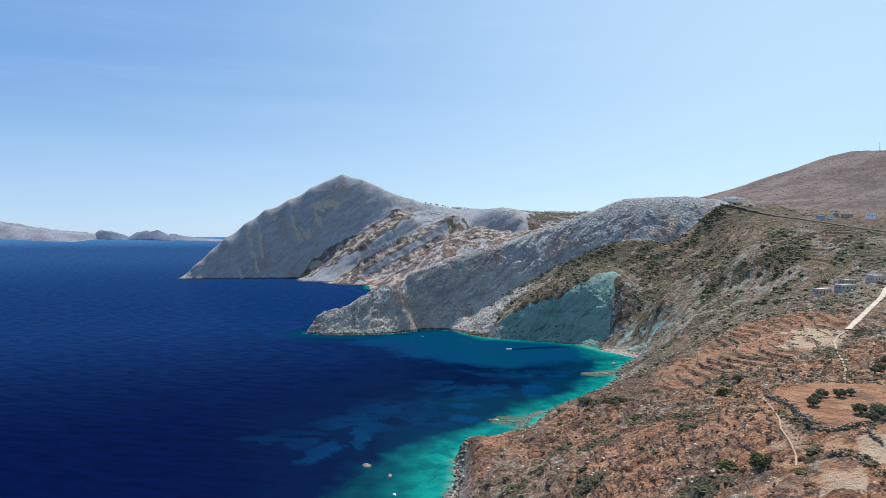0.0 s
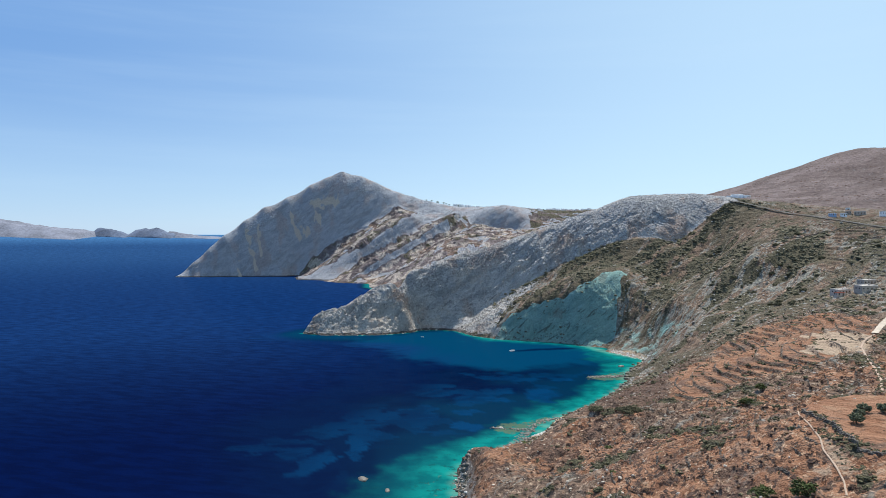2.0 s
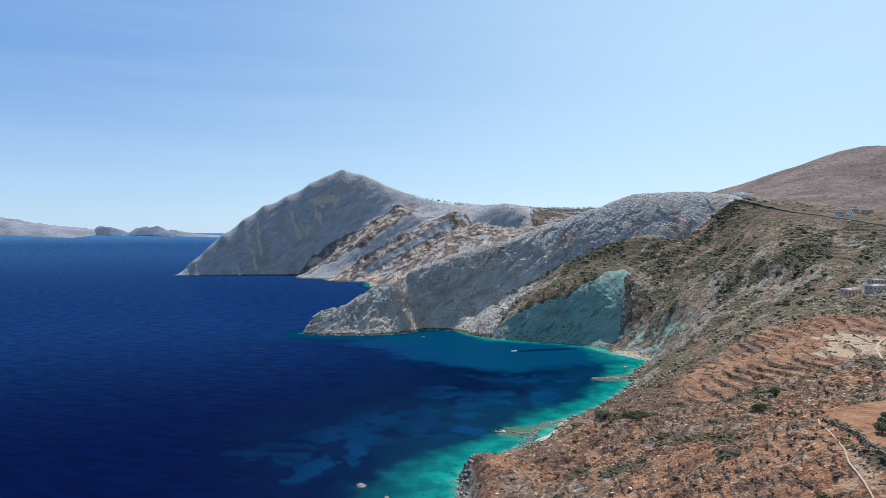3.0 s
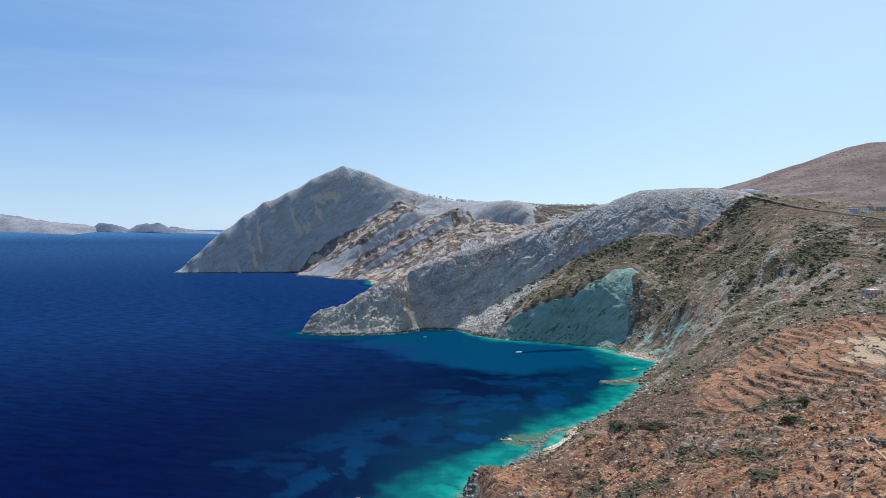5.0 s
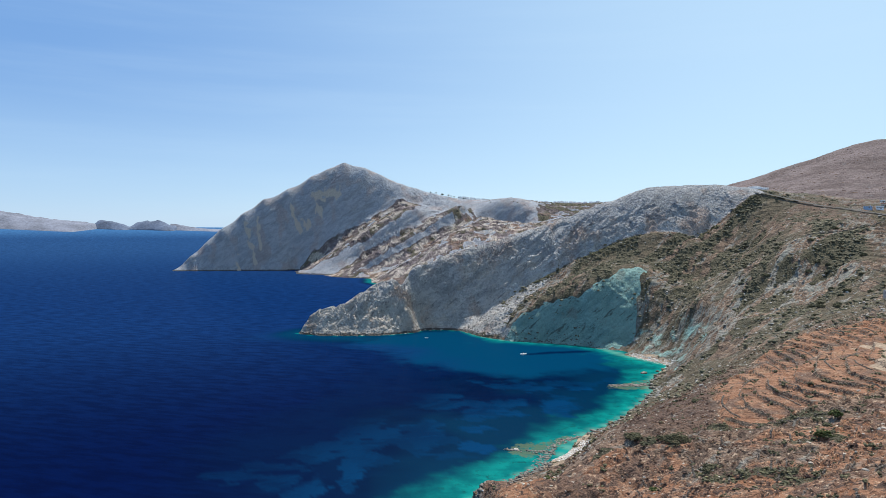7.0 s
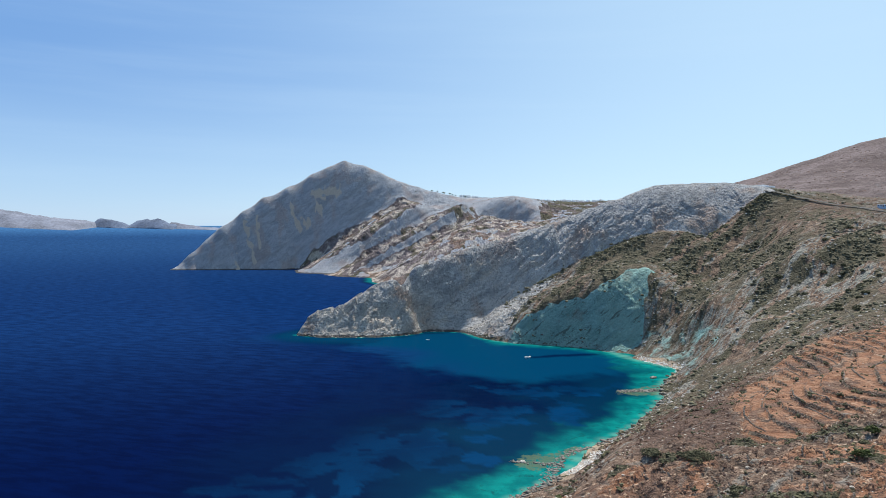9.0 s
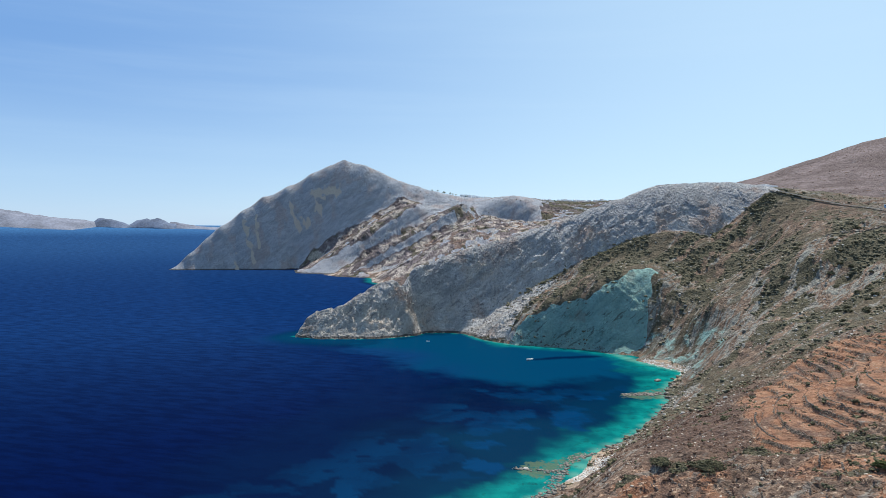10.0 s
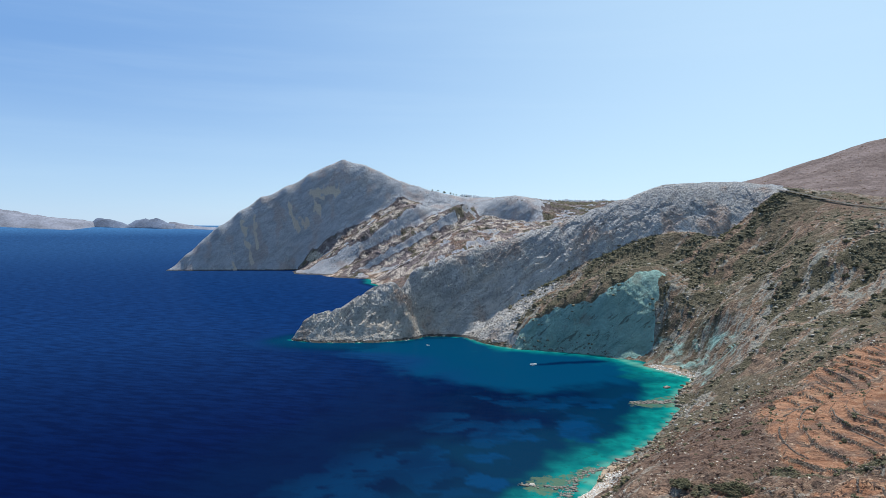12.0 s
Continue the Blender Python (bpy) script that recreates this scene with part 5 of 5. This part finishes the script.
def ribbon(name, line, width, mat, label, lift=0.1, gap=2.0, category="path"):
    """A strip laid over the ground along a line."""
    pts = along(line, gap)
    pts[1:-1] = (pts[:-2] + 2 * pts[1:-1] + pts[2:]) / 4
    d = np.gradient(pts, axis=0)
    d /= np.maximum(np.hypot(*d.T), 1e-6)[:, None]
    nrm = np.stack([-d[:, 1], d[:, 0]], 1)
    rows = []
    for side in (-1, -0.45, 0, 0.45, 1):
        w = width / 2 * side * (1 + (0.3 * (rng.random(len(pts)) - 0.5)))
        q = pts + w[:, None] * nrm
        rows.append(np.stack([q[:, 0], q[:, 1], land_height(q[:, 0], q[:, 1])[0]], -1))
    rows = np.stack(rows, 1)
    top = rows[:, :, 2].max(1)
    pad = np.pad(top, 2, mode="edge")
    top = np.max([pad[k:k + len(top)] for k in range(5)], axis=0)
    pad = np.pad(top, 2, mode="edge")
    top = np.mean([pad[k:k + len(top)] for k in range(5)], axis=0)
    rows[:, :, 2] = 0.25 * rows[:, :, 2] + 0.75 * top[:, None] + lift
    rows[:, [0, 4], 2] -= lift + 0.05
    n = len(pts)
    i = np.arange(n * 5).reshape(n, 5)
    f = np.stack([i[:-1, :-1], i[:-1, 1:], i[1:, 1:], i[1:, :-1]], -1).reshape(-1, 4)
    return tagged(new(name, soup(name, rows.reshape(-1, 3), f[:, ::-1], mat)), label, category, kind="structure")


TRACK = plain("pale_track", (0.43, 0.36, 0.285), 0.95, 0, 0.3, 0.35, 0.05)
FOOTPATH = plain("dusty_footpath", (0.37, 0.27, 0.20), 0.95, 0, 0.8, 0.25, 0.05)
ASPHALT = plain("old_asphalt", (0.055, 0.052, 0.05), 0.9, 0, 0.5, 0.3)
ribbon("track", WAYS[0], 3.2, TRACK, "pale gravel track leading up to the houses")
ribbon("path", WAYS[1], 1.0, FOOTPATH, "narrow dusty footpath between terraces")
ribbon("path", WAYS[2], 0.5, FOOTPATH, "narrow pale footpath beside a stone wall", 0.08, 1.0)
ribbon("road", WAYS[3], 4.5, ASPHALT, "narrow dark asphalt road along the slope", 0.4, 4.0, "road")
stone_wall([(355, 857), (367, 847), (384, 824), (399, 797), (419, 785), (433, 765), (440, 734), (455, 694), (478, 656)], "dark stone parapet along the hill road", 1.6, 1.2, 3.0)
stone_wall([(333, 707), (358, 694), (393, 704), (440, 734)], "long dark stone wall across the slope", 1.8, 1.2, 3.0)

# scrub grown along the walls and plot edges
edge_lines = [[(116, 228), (113, 207), (112, 194)], [(112, 192), (117, 186), (124, 187), (132, 190)], [(113, 215), (108, 205), (106, 190), (104, 178)], [(104, 173), (109, 168), (108, 162)], [(118, 341), (135, 325), (150, 321), (175, 335)],
              [(160, 262), (173, 283), (183, 302), (197, 331)], [(140, 255), (160, 262), (185, 270), (200, 280)]]
spots = np.vstack([along(q, 0.8) for q in edge_lines])
spots = spots[rng.random(len(spots)) < 0.75] + rng.normal(0, 0.9, (1, 2))
spots = spots + rng.normal(0, 0.8, spots.shape)
p_edge = np.stack([spots[:, 0], spots[:, 1], land_height(spots[:, 0], spots[:, 1])[0]], -1)
thicket("wall_scrub", "dark scrub grown along the field walls", *clustered(p_edge, 0.4 + 0.7 * rng.random(len(p_edge)), 8, 0.75), GREEN_BUSH, 1, 0.5)


# ---- built things and trees ----
def part(name, bm, mat, parent, label=""):
    """Links a bmesh as one mesh object under a thing or a part."""
    me = bpy.data.meshes.new(name)
    bm.to_mesh(me)
    bm.free()
    me.materials.append(mat)
    ob = new(name, me)
    ob.parent = parent
    return tagged(ob, label)


def thing(name, m, label, category, group=""):
    ob = new(name)
    ob.empty_display_size = 0.5
    ob.matrix_basis = m
    return tagged(ob, label, category, group)


def box(bm, x0, x1, y0, y1, z0, z1, bevel=0.0):
    r = bmesh.ops.create_cube(bm, size=1.0)
    bmesh.ops.scale(bm, vec=(x1 - x0, y1 - y0, z1 - z0), verts=r["verts"])
    bmesh.ops.translate(bm, vec=((x0 + x1) / 2, (y0 + y1) / 2, (z0 + z1) / 2), verts=r["verts"])
    if bevel:
        edges = list({e for v in r["verts"] for e in v.link_edges})
        bmesh.ops.bevel(bm, geom=edges, offset=bevel, segments=2, affect="EDGES")
    return bm


def tube(bm, a, b, r0, r1, sides=8):
    a, b = Vector(a), Vector(b)
    d = b - a
    r = bmesh.ops.create_cone(bm, cap_ends=True, segments=sides, radius1=r0, radius2=r1, depth=d.length)
    bmesh.ops.transform(bm, matrix=Matrix.Translation((a + b) / 2) @ d.to_track_quat("Z", "Y").to_matrix().to_4x4(), verts=r["verts"])
    return bm


def ground_at(x, y):
    return float(land_height(np.array([float(x)]), np.array([float(y)]))[0][0])


WHITEWASH = plain("whitewash", (0.90, 0.895, 0.88), 0.85, 0, 0.4, 0.04, 0.03)
PINK_RENDER = plain("pinkish_render", (0.52, 0.42, 0.36), 0.9, 0, 0.4, 0.2, 0.03)
STONE_RENDER = plain("stone_facing", (0.42, 0.355, 0.295), 0.95, 0, 1.2, 0.35, 0.08)
BLUE_PAINT = plain("blue_paint", (0.30, 0.42, 0.58), 0.5, 0, 0.6, 0.15)
DARK_OPENING = plain("dark_glass", (0.02, 0.024, 0.03), 0.15, 0, 0.6, 0.2)
WOOD = plain("weathered_wood", (0.16, 0.10, 0.06), 0.8, 0, 2.0, 0.35, 0.02)
ROOF_WHITE = plain("lime_roof", (0.58, 0.53, 0.47), 0.9, 0, 0.5, 0.15)
RED_TILE = plain("red_tile", (0.34, 0.09, 0.055), 0.8, 0, 1.0, 0.3)


def cube_house(m, w, d, h, walls, roof, label, group, openings=3, door=True, vault=False):
    """A flat-roofed island house: walls, roof slab with parapet, windows with frames and sills, a door. Its front looks to -y."""
    house = thing("house", m, label, "house", group)
    part("wall", box(bmesh.new(), -w / 2, w / 2, -d / 2, d / 2, -2.5, h, 0.06), walls, house)
    bm = bmesh.new()
    t = 0.25
    box(bm, -w / 2 + t, w / 2 - t, -d / 2 + t, d / 2 - t, h - 0.05, h + 0.06)
    for x0, x1, y0, y1 in ((-w / 2 - 0.04, w / 2 + 0.04, -d / 2 - 0.04, -d / 2 + t), (-w / 2 - 0.04, w / 2 + 0.04, d / 2 - t, d / 2 + 0.04), (-w / 2 - 0.04, -w / 2 + t, -d / 2 + t, d / 2 - t), (w / 2 - t, w / 2 + 0.04, -d / 2 + t, d / 2 - t)):
        box(bm, x0, x1, y0, y1, h - 0.1, h + 0.35)
    top = part("roof", bm, roof, house)
    if w > 7:
        part("chimney", box(bmesh.new(), w * 0.25, w * 0.25 + 0.6, d * 0.1, d * 0.1 + 0.6, h, h + 1.1, 0.04), walls, top)
    n = openings + (1 if door else 0)
    for k in range(n):
        x = -w / 2 + w * (k + 0.5) / n
        if door and k == n // 2:
            dr = part("door", box(bmesh.new(), x - 0.5, x + 0.5, -d / 2 - 0.03, -d / 2 + 0.08, 0.0, 2.1), WOOD, house, "weathered wooden door")
            part("frame", box(bmesh.new(), x - 0.6, x + 0.6, -d / 2 - 0.02, -d / 2 + 0.05, 2.1, 2.2), walls, dr)
        else:
            win = part("window", box(bmesh.new(), x - 0.45, x + 0.45, -d / 2 - 0.03, -d / 2 + 0.06, 1.0, 2.1), DARK_OPENING, house, "dark window pane")
            part("sill", box(bmesh.new(), x - 0.55, x + 0.55, -d / 2 - 0.1, -d / 2 + 0.04, 0.88, 0.97), walls, win)
    for y in (-d / 5, d / 5):
        part("window", box(bmesh.new(), -w / 2 - 0.03, -w / 2 + 0.06, y - 0.4, y + 0.4, 1.0, 2.0), DARK_OPENING, house, "dark window pane")
    return house


# stone houses beside the track
for x, y, w, d, h, turn, walls, words in ((290, 512, 13, 7, 3.0, 22, PINK_RENDER, "low pinkish flat-roofed house beside the gravel track"), (301, 500, 14, 7, 3.3, 14, STONE_RENDER, "long stone-faced flat-roofed house with dark windows"),
                                          (322, 533, 11, 7, 3.2, 12, STONE_RENDER, "stone-faced house above the terraces"), (334, 516, 13, 8, 4.2, 18, PINK_RENDER, "taller pinkish house with a bright flat roof"),
                                          (350, 520, 12, 8, 3.4, 4, PINK_RENDER, "pinkish flat-roofed house at the end of the track"), (312, 516, 9, 6, 2.9, 20, STONE_RENDER, "small stone outhouse between the houses")):
    cube_house(pose(x, y, ground_at(x, y) + 0.5, 0, 0, turn), w, d, h, walls, ROOF_WHITE, words, "houses by the track", 3)
shed = cube_house(pose(284, 503, ground_at(284, 503) + 0.3, 0, 0, 5), 6, 4, 2.3, PINK_RENDER, RED_TILE, "small shed with a red tiled roof", "houses by the track", 1)

# white hotel on the saddle
for k, (x, y, w, d, h) in enumerate(((600, 1452, 11, 8, 4.5), (607, 1446, 9, 7, 6.5), (614, 1444, 10, 8, 5), (622, 1442, 9, 7, 6), (629, 1440, 11, 8, 4.2), (612, 1456, 12, 8, 7.5), (622, 1454, 10, 8, 7), (636, 1444, 8, 6, 3.5))):
    cube_house(pose(x, y, ground_at(x, y) + 1.0, 0, 0, -12 + 5 * k), w, d, h, WHITEWASH, WHITEWASH, "whitewashed cubic house of a cluster on the saddle", "white houses on the saddle", 3)

# houses along the hill road
for x, y, w, d, h, walls, roof, words in ((447, 800, 8, 5, 2.0, BLUE_PAINT, WHITEWASH, "long low building with a blue front and white roof"), (461, 802, 7, 6, 3.0, WHITEWASH, ROOF_WHITE, "small whitewashed house beside the blue building"),
                                          (486, 812, 12, 7, 3.2, STONE_RENDER, ROOF_WHITE, "grey stone house beside the hill road"), (474, 815, 6, 5, 3.5, STONE_RENDER, RED_TILE, "brown stone outhouse beside the road"),
                                          (507, 800, 10, 6, 3.2, WHITEWASH, ROOF_WHITE, "whitewashed house beyond the road"), (536, 842, 9, 6, 3.0, WHITEWASH, ROOF_WHITE, "small white house on the upper slope"),
                                          (498, 856, 5, 4, 3.0, WHITEWASH, ROOF_WHITE, "tiny white chapel on the slope")):
    cube_house(pose(x, y, ground_at(x, y) + 0.4, 0, 0, -28), w, d, h, walls, roof, words, "houses along the hill road", 3)

# the village on the plateau
village = [cube_house(pose(100 + 20 * k, 2015, ground_at(100 + 20 * k, 2015) + 1.5, 0, 0, 8 * k - 12), 6 + k, 6, 4.5 + 0.7 * k, WHITEWASH, WHITEWASH, "whitewashed village house on the rim of the plateau", "village houses", 2) for k in range(4)]
for k in range(120):
    u = (k + rng.random()) / 120
    x = 20 + 460 * u
    y = float(np.interp(x, [p[0] for p in PEAK], [p[1] for p in PEAK])) + rng.uniform(-10, 30)
    copy_thing(village[k % 4], pose(x, y, ground_at(x, y) + rng.uniform(0.5, 2.2), 0, 0, rng.uniform(8, 40)))

# radio mast on the hill
MAST = plain("galvanised_steel", (0.32, 0.33, 0.34), 0.5, 0.6, 2.0, 0.2)
mx, my = 1182, 1842
mast = thing("radio_mast", pose(mx, my, ground_at(mx, my)), "thin steel lattice mast on the hilltop", "mast")
for sx, sy in ((-1, -1), (1, -1), (0, 1.2)):
    part("leg", tube(bmesh.new(), (sx, sy, -1), (0.35 * sx, 0.35 * sy, 22), 0.16, 0.12), MAST, mast)
for z in range(2, 22, 3):
    s = 1 - 0.65 * z / 22
    part("brace", tube(tube(tube(bmesh.new(), (-s, -s, z), (s, -s, z + 1.5), 0.08, 0.08, 5), (s, -s, z), (0, 1.2 * s, z + 1.5), 0.08, 0.08, 5), (0, 1.2 * s, z), (-s, -s, z + 1.5), 0.08, 0.08, 5), MAST, mast)
part("antenna", tube(bmesh.new(), (0, 0, 21), (0, 0, 27), 0.12, 0.06), MAST, mast)


# ---- trees and large bushes ----
OLIVE = leafy("olive_leaves", (0.085, 0.10, 0.060), (0.13, 0.14, 0.085), (0.19, 0.195, 0.13))
BARK = plain("olive_bark", (0.11, 0.085, 0.065), 0.95, 0, 3.0, 0.4, 0.05)


def crown_mesh(name, rx, ry, rz, count, size, mat, low=-0.5):
    """Many small leaf clumps spread through an uneven crown, with gaps."""
    d = rng.normal(size=(count * 3, 3))
    d /= np.linalg.norm(d, axis=1)[:, None]
    d = d[d[:, 2] > low][:count]
    reach = (0.55 + 0.45 * rng.random((len(d), 1)) ** 0.5) * (0.8 + 0.35 * fbm(2.2 * d[:, :1] + 7, 2.2 * d[:, 1:2] + d[:, 2:], 2, int(rx * 100)))
    at = d * reach * np.array([rx, ry, rz])
    v, f = lumps(at, size * (0.55 + 0.8 * rng.random(len(at))), 1, 0.5, 0.75)
    return soup(name, v, f, mat)


def olive_tree(x, y, r, label):
    tree = thing("olive_tree", pose(x, y, ground_at(x, y), 0, 0, rng.uniform(0, 360)), label, "tree", "olive trees in the field")
    bm = bmesh.new()
    tube(bm, (0, 0, -0.3), (0.1, 0.05, 1.0), 0.32, 0.24)
    trunk = part("trunk", bm, BARK, tree)
    for k in range(5):
        a = 1.26 * k + rng.uniform(-0.3, 0.3)
        part("limb", tube(bmesh.new(), (0.1, 0.05, 0.9), (0.6 * r * math.cos(a), 0.6 * r * math.sin(a), 1.9 + 0.3 * r), 0.14, 0.05, 6), BARK, trunk)
    crown = new("crown", crown_mesh("crown", r * 1.1, r, r * 0.66, 620, 0.2, OLIVE, -0.7))
    crown.parent = tree
    crown.location = (0, 0, 0.8 + 0.42 * r)
    return tree


for x, y, r in ((122, 215, 2.3), (127, 221.5, 1.5), (131, 226, 2.0), (136, 224, 2.2), (141, 226, 1.6), (130, 203, 2.4), (133, 199, 3.1), (129, 195.5, 2.2), (136, 203, 2.0), (134, 193, 1.4)):
    olive_tree(x, y, r, "grey-green olive tree standing on red earth")
for x, y, r in ((178, 268, 2.4), (184, 272, 2.8), (190, 276, 2.2), (172, 262, 1.8)):
    olive_tree(x, y, r, "dark olive tree beside the footpath terraces")


def big_bush(x, y, r, high, mat, label):
    bush = thing("bush", pose(x, y, ground_at(x, y), 0, 0, rng.uniform(0, 360)), label, "bush", "large bushes")
    part("stem", tube(bmesh.new(), (0, 0, -0.3), (0, 0, 0.6 * high), 0.12, 0.06), BARK, bush)
    ob = new("foliage", crown_mesh("foliage", r, 0.8 * r, high, int(150 * r), 0.24, mat, -0.15))
    ob.parent = bush
    return bush


for x, y, r, hgt, mat, words in ((86, 196, 4.4, 2.9, FRESH_BUSH, "bright green mastic bush on the dry slope"), (92, 186.5, 4.2, 3.2, FRESH_BUSH, "rounded olive-green bush beside a plot"),
                                 (87, 330, 7.5, 2.2, GREEN_BUSH, "wide dark green bush on the brown slope"), (118, 390, 4.2, 1.6, GREEN_BUSH, "wide dark green bush above the bay"),
                                 (74, 339, 5.5, 1.8, GREEN_BUSH, "low dark bush near the edge of the slope"), (89, 298, 5.0, 1.8, GREEN_BUSH, "dark bush among brown scrub"),
                                 (53, 242, 2.2, 1.2, GREEN_BUSH, "low green bush above the bluff"), (60, 250, 1.6, 1.0, FRESH_BUSH, "small green bush in dry scrub"),
                                 (112, 270, 3.2, 1.5, GREEN_BUSH, "spreading dark green bush on the slope"), (128, 300, 3.2, 1.9, FRESH_BUSH, "tall olive-green bush beside the terraces"),
                                 (136, 312, 2.4, 1.5, GREEN_BUSH, "dark bush by the terrace wall"), (142, 318, 2.8, 1.8, FRESH_BUSH, "rounded green bush below the fields"),
                                 (100, 180, 1.4, 0.8, DRY_BUSH, "brown withered bush beside the path"), (96, 172, 2.0, 0.9, FRESH_BUSH, "flat green shrub along a plot"),
                                 (38, 330, 1.6, 0.9, FRESH_BUSH, "small olive bush on the bluff"), (70, 300, 2.0, 1.0, FRESH_BUSH, "low yellow-green bush on the slope")):
    big_bush(x, y, r, hgt, mat, words)
for k in range(46):
    x, y = rng.uniform(225, 420), rng.uniform(480, 720)
    if x > 150 + 0.42 * y - 20 or x < 0.3 * y + 60:
        continue
    big_bush(x, y, rng.uniform(2.6, 4.8), rng.uniform(1.6, 2.6), GREEN_BUSH, "large dark evergreen bush on the stony slope")
# trees on the skyline beside the village
for k in range(40):
    x = rng.uniform(-60, 300)
    y = float(np.interp(x, [p[0] for p in PEAK], [p[1] for p in PEAK])) + rng.uniform(-6, 8)
    tree = thing("tree", pose(x, y, ground_at(x, y), 0, 0, rng.uniform(0, 360)), "small dark tree on the skyline ridge", "tree", "trees on the ridge")
    hgt = rng.uniform(2.5, 4.5)
    part("trunk", tube(bmesh.new(), (0, 0, -1), (0, 0, hgt * 0.6), 0.25, 0.12, 6), BARK, tree)
    crown = new("crown", crown_mesh("crown", hgt * 0.6, hgt * 0.5, hgt * 0.5, 26, 0.9, OLIVE))
    crown.parent = tree
    crown.location = (0, 0, hgt)


# ---- boats ----
GELCOAT = plain("white_gelcoat", (0.80, 0.80, 0.79), 0.3, 0, 1.0, 0.05)
DECK = plain("pale_deck", (0.62, 0.60, 0.55), 0.6, 0, 2.0, 0.1)
SCREEN = plain("tinted_screen", (0.03, 0.04, 0.05), 0.1, 0, 1.0, 0.1)
MOTOR = plain("black_cowling", (0.03, 0.03, 0.032), 0.35, 0, 2.0, 0.1)
CANVAS = plain("grey_canvas", (0.30, 0.31, 0.33), 0.9, 0, 2.0, 0.15)


def hull_mesh(length, beam, depth):
    """A planing hull from bow (+x) to transom."""
    bm = bmesh.new()
    rings = []
    for k in range(13):
        u = k / 12
        w = beam / 2 * (1 - max(0, (u - 0.45) / 0.55) ** 2.2)
        keel = -0.35 * depth + 0.75 * depth * max(0, (u - 0.55) / 0.45) ** 2
        sheer = 0.62 * depth + 0.28 * depth * u**2
        x = length * (u - 0.5)
        rings.append([bm.verts.new((x, s * w * f, z)) for s, f, z in ((-1, 0.93, sheer), (-1, 1.0, sheer - 0.12), (-1, 0.86, 0.1 * depth + keel * 0.4), (0, 0, keel), (1, 0.86, 0.1 * depth + keel * 0.4), (1, 1.0, sheer - 0.12), (1, 0.93, sheer))])
    for a, b in zip(rings, rings[1:]):
        for k in range(6):
            bm.faces.new((a[k], a[k + 1], b[k + 1], b[k]))
    bm.faces.new(rings[0][::-1])
    bmesh.ops.remove_doubles(bm, verts=bm.verts, dist=0.001)
    bmesh.ops.recalc_face_normals(bm, faces=bm.faces)
    return bm


def deck_mesh(length, beam, depth):
    bm = bmesh.new()
    rows = []
    for k in range(13):
        u = k / 12
        w = 0.93 * beam / 2 * (1 - max(0, (u - 0.45) / 0.55) ** 2.2)
        z = 0.62 * depth + 0.28 * depth * u**2 - (0.34 if 0.08 < u < 0.55 else 0.05)
        rows.append([bm.verts.new((length * (u - 0.5), s * max(w, 0.01), z)) for s in (-1, 1)])
    for a, b in zip(rows, rows[1:]):
        bm.faces.new((a[0], b[0], b[1], a[1]))
    return bm


boat = thing("motorboat", pose(67, 688, 0.12, 0, 0, 222), "white open motorboat anchored in the blue bay", "boat")
part("hull", hull_mesh(7.6, 2.6, 1.5), GELCOAT, boat)
part("deck", deck_mesh(7.6, 2.6, 1.5), DECK, boat)
console = part("console", box(bmesh.new(), -0.5, 0.5, -0.55, 0.55, 0.5, 1.5, 0.08), GELCOAT, boat)
part("windscreen", box(bmesh.new(), 0.35, 0.5, -0.6, 0.6, 1.5, 1.95, 0.03), SCREEN, console)
part("seat", box(bmesh.new(), -2.2, -1.4, -0.9, 0.9, 0.5, 1.0, 0.08), CANVAS, boat)
part("bow_cushion", box(bmesh.new(), 1.0, 2.3, -0.75, 0.75, 0.95, 1.12, 0.05), CANVAS, boat)
motor = part("outboard_motor", box(bmesh.new(), -4.25, -3.75, -0.28, 0.28, 0.5, 1.5, 0.12), MOTOR, boat, "black outboard motor")
part("shaft", tube(bmesh.new(), (-4.0, 0, 0.5), (-4.05, 0, -0.6), 0.1, 0.08), MOTOR, motor)
dinghy = thing("dinghy", pose(-25, 774, 0.05, 0, 0, 175), "small white dinghy near the headland's foot", "boat")
part("hull", hull_mesh(3.6, 1.5, 0.8), GELCOAT, dinghy)
part("deck", deck_mesh(3.6, 1.5, 0.8), DECK, dinghy)
part("thwart", box(bmesh.new(), -0.3, 0.05, -0.65, 0.65, 0.32, 0.4, 0.02), WOOD, dinghy)
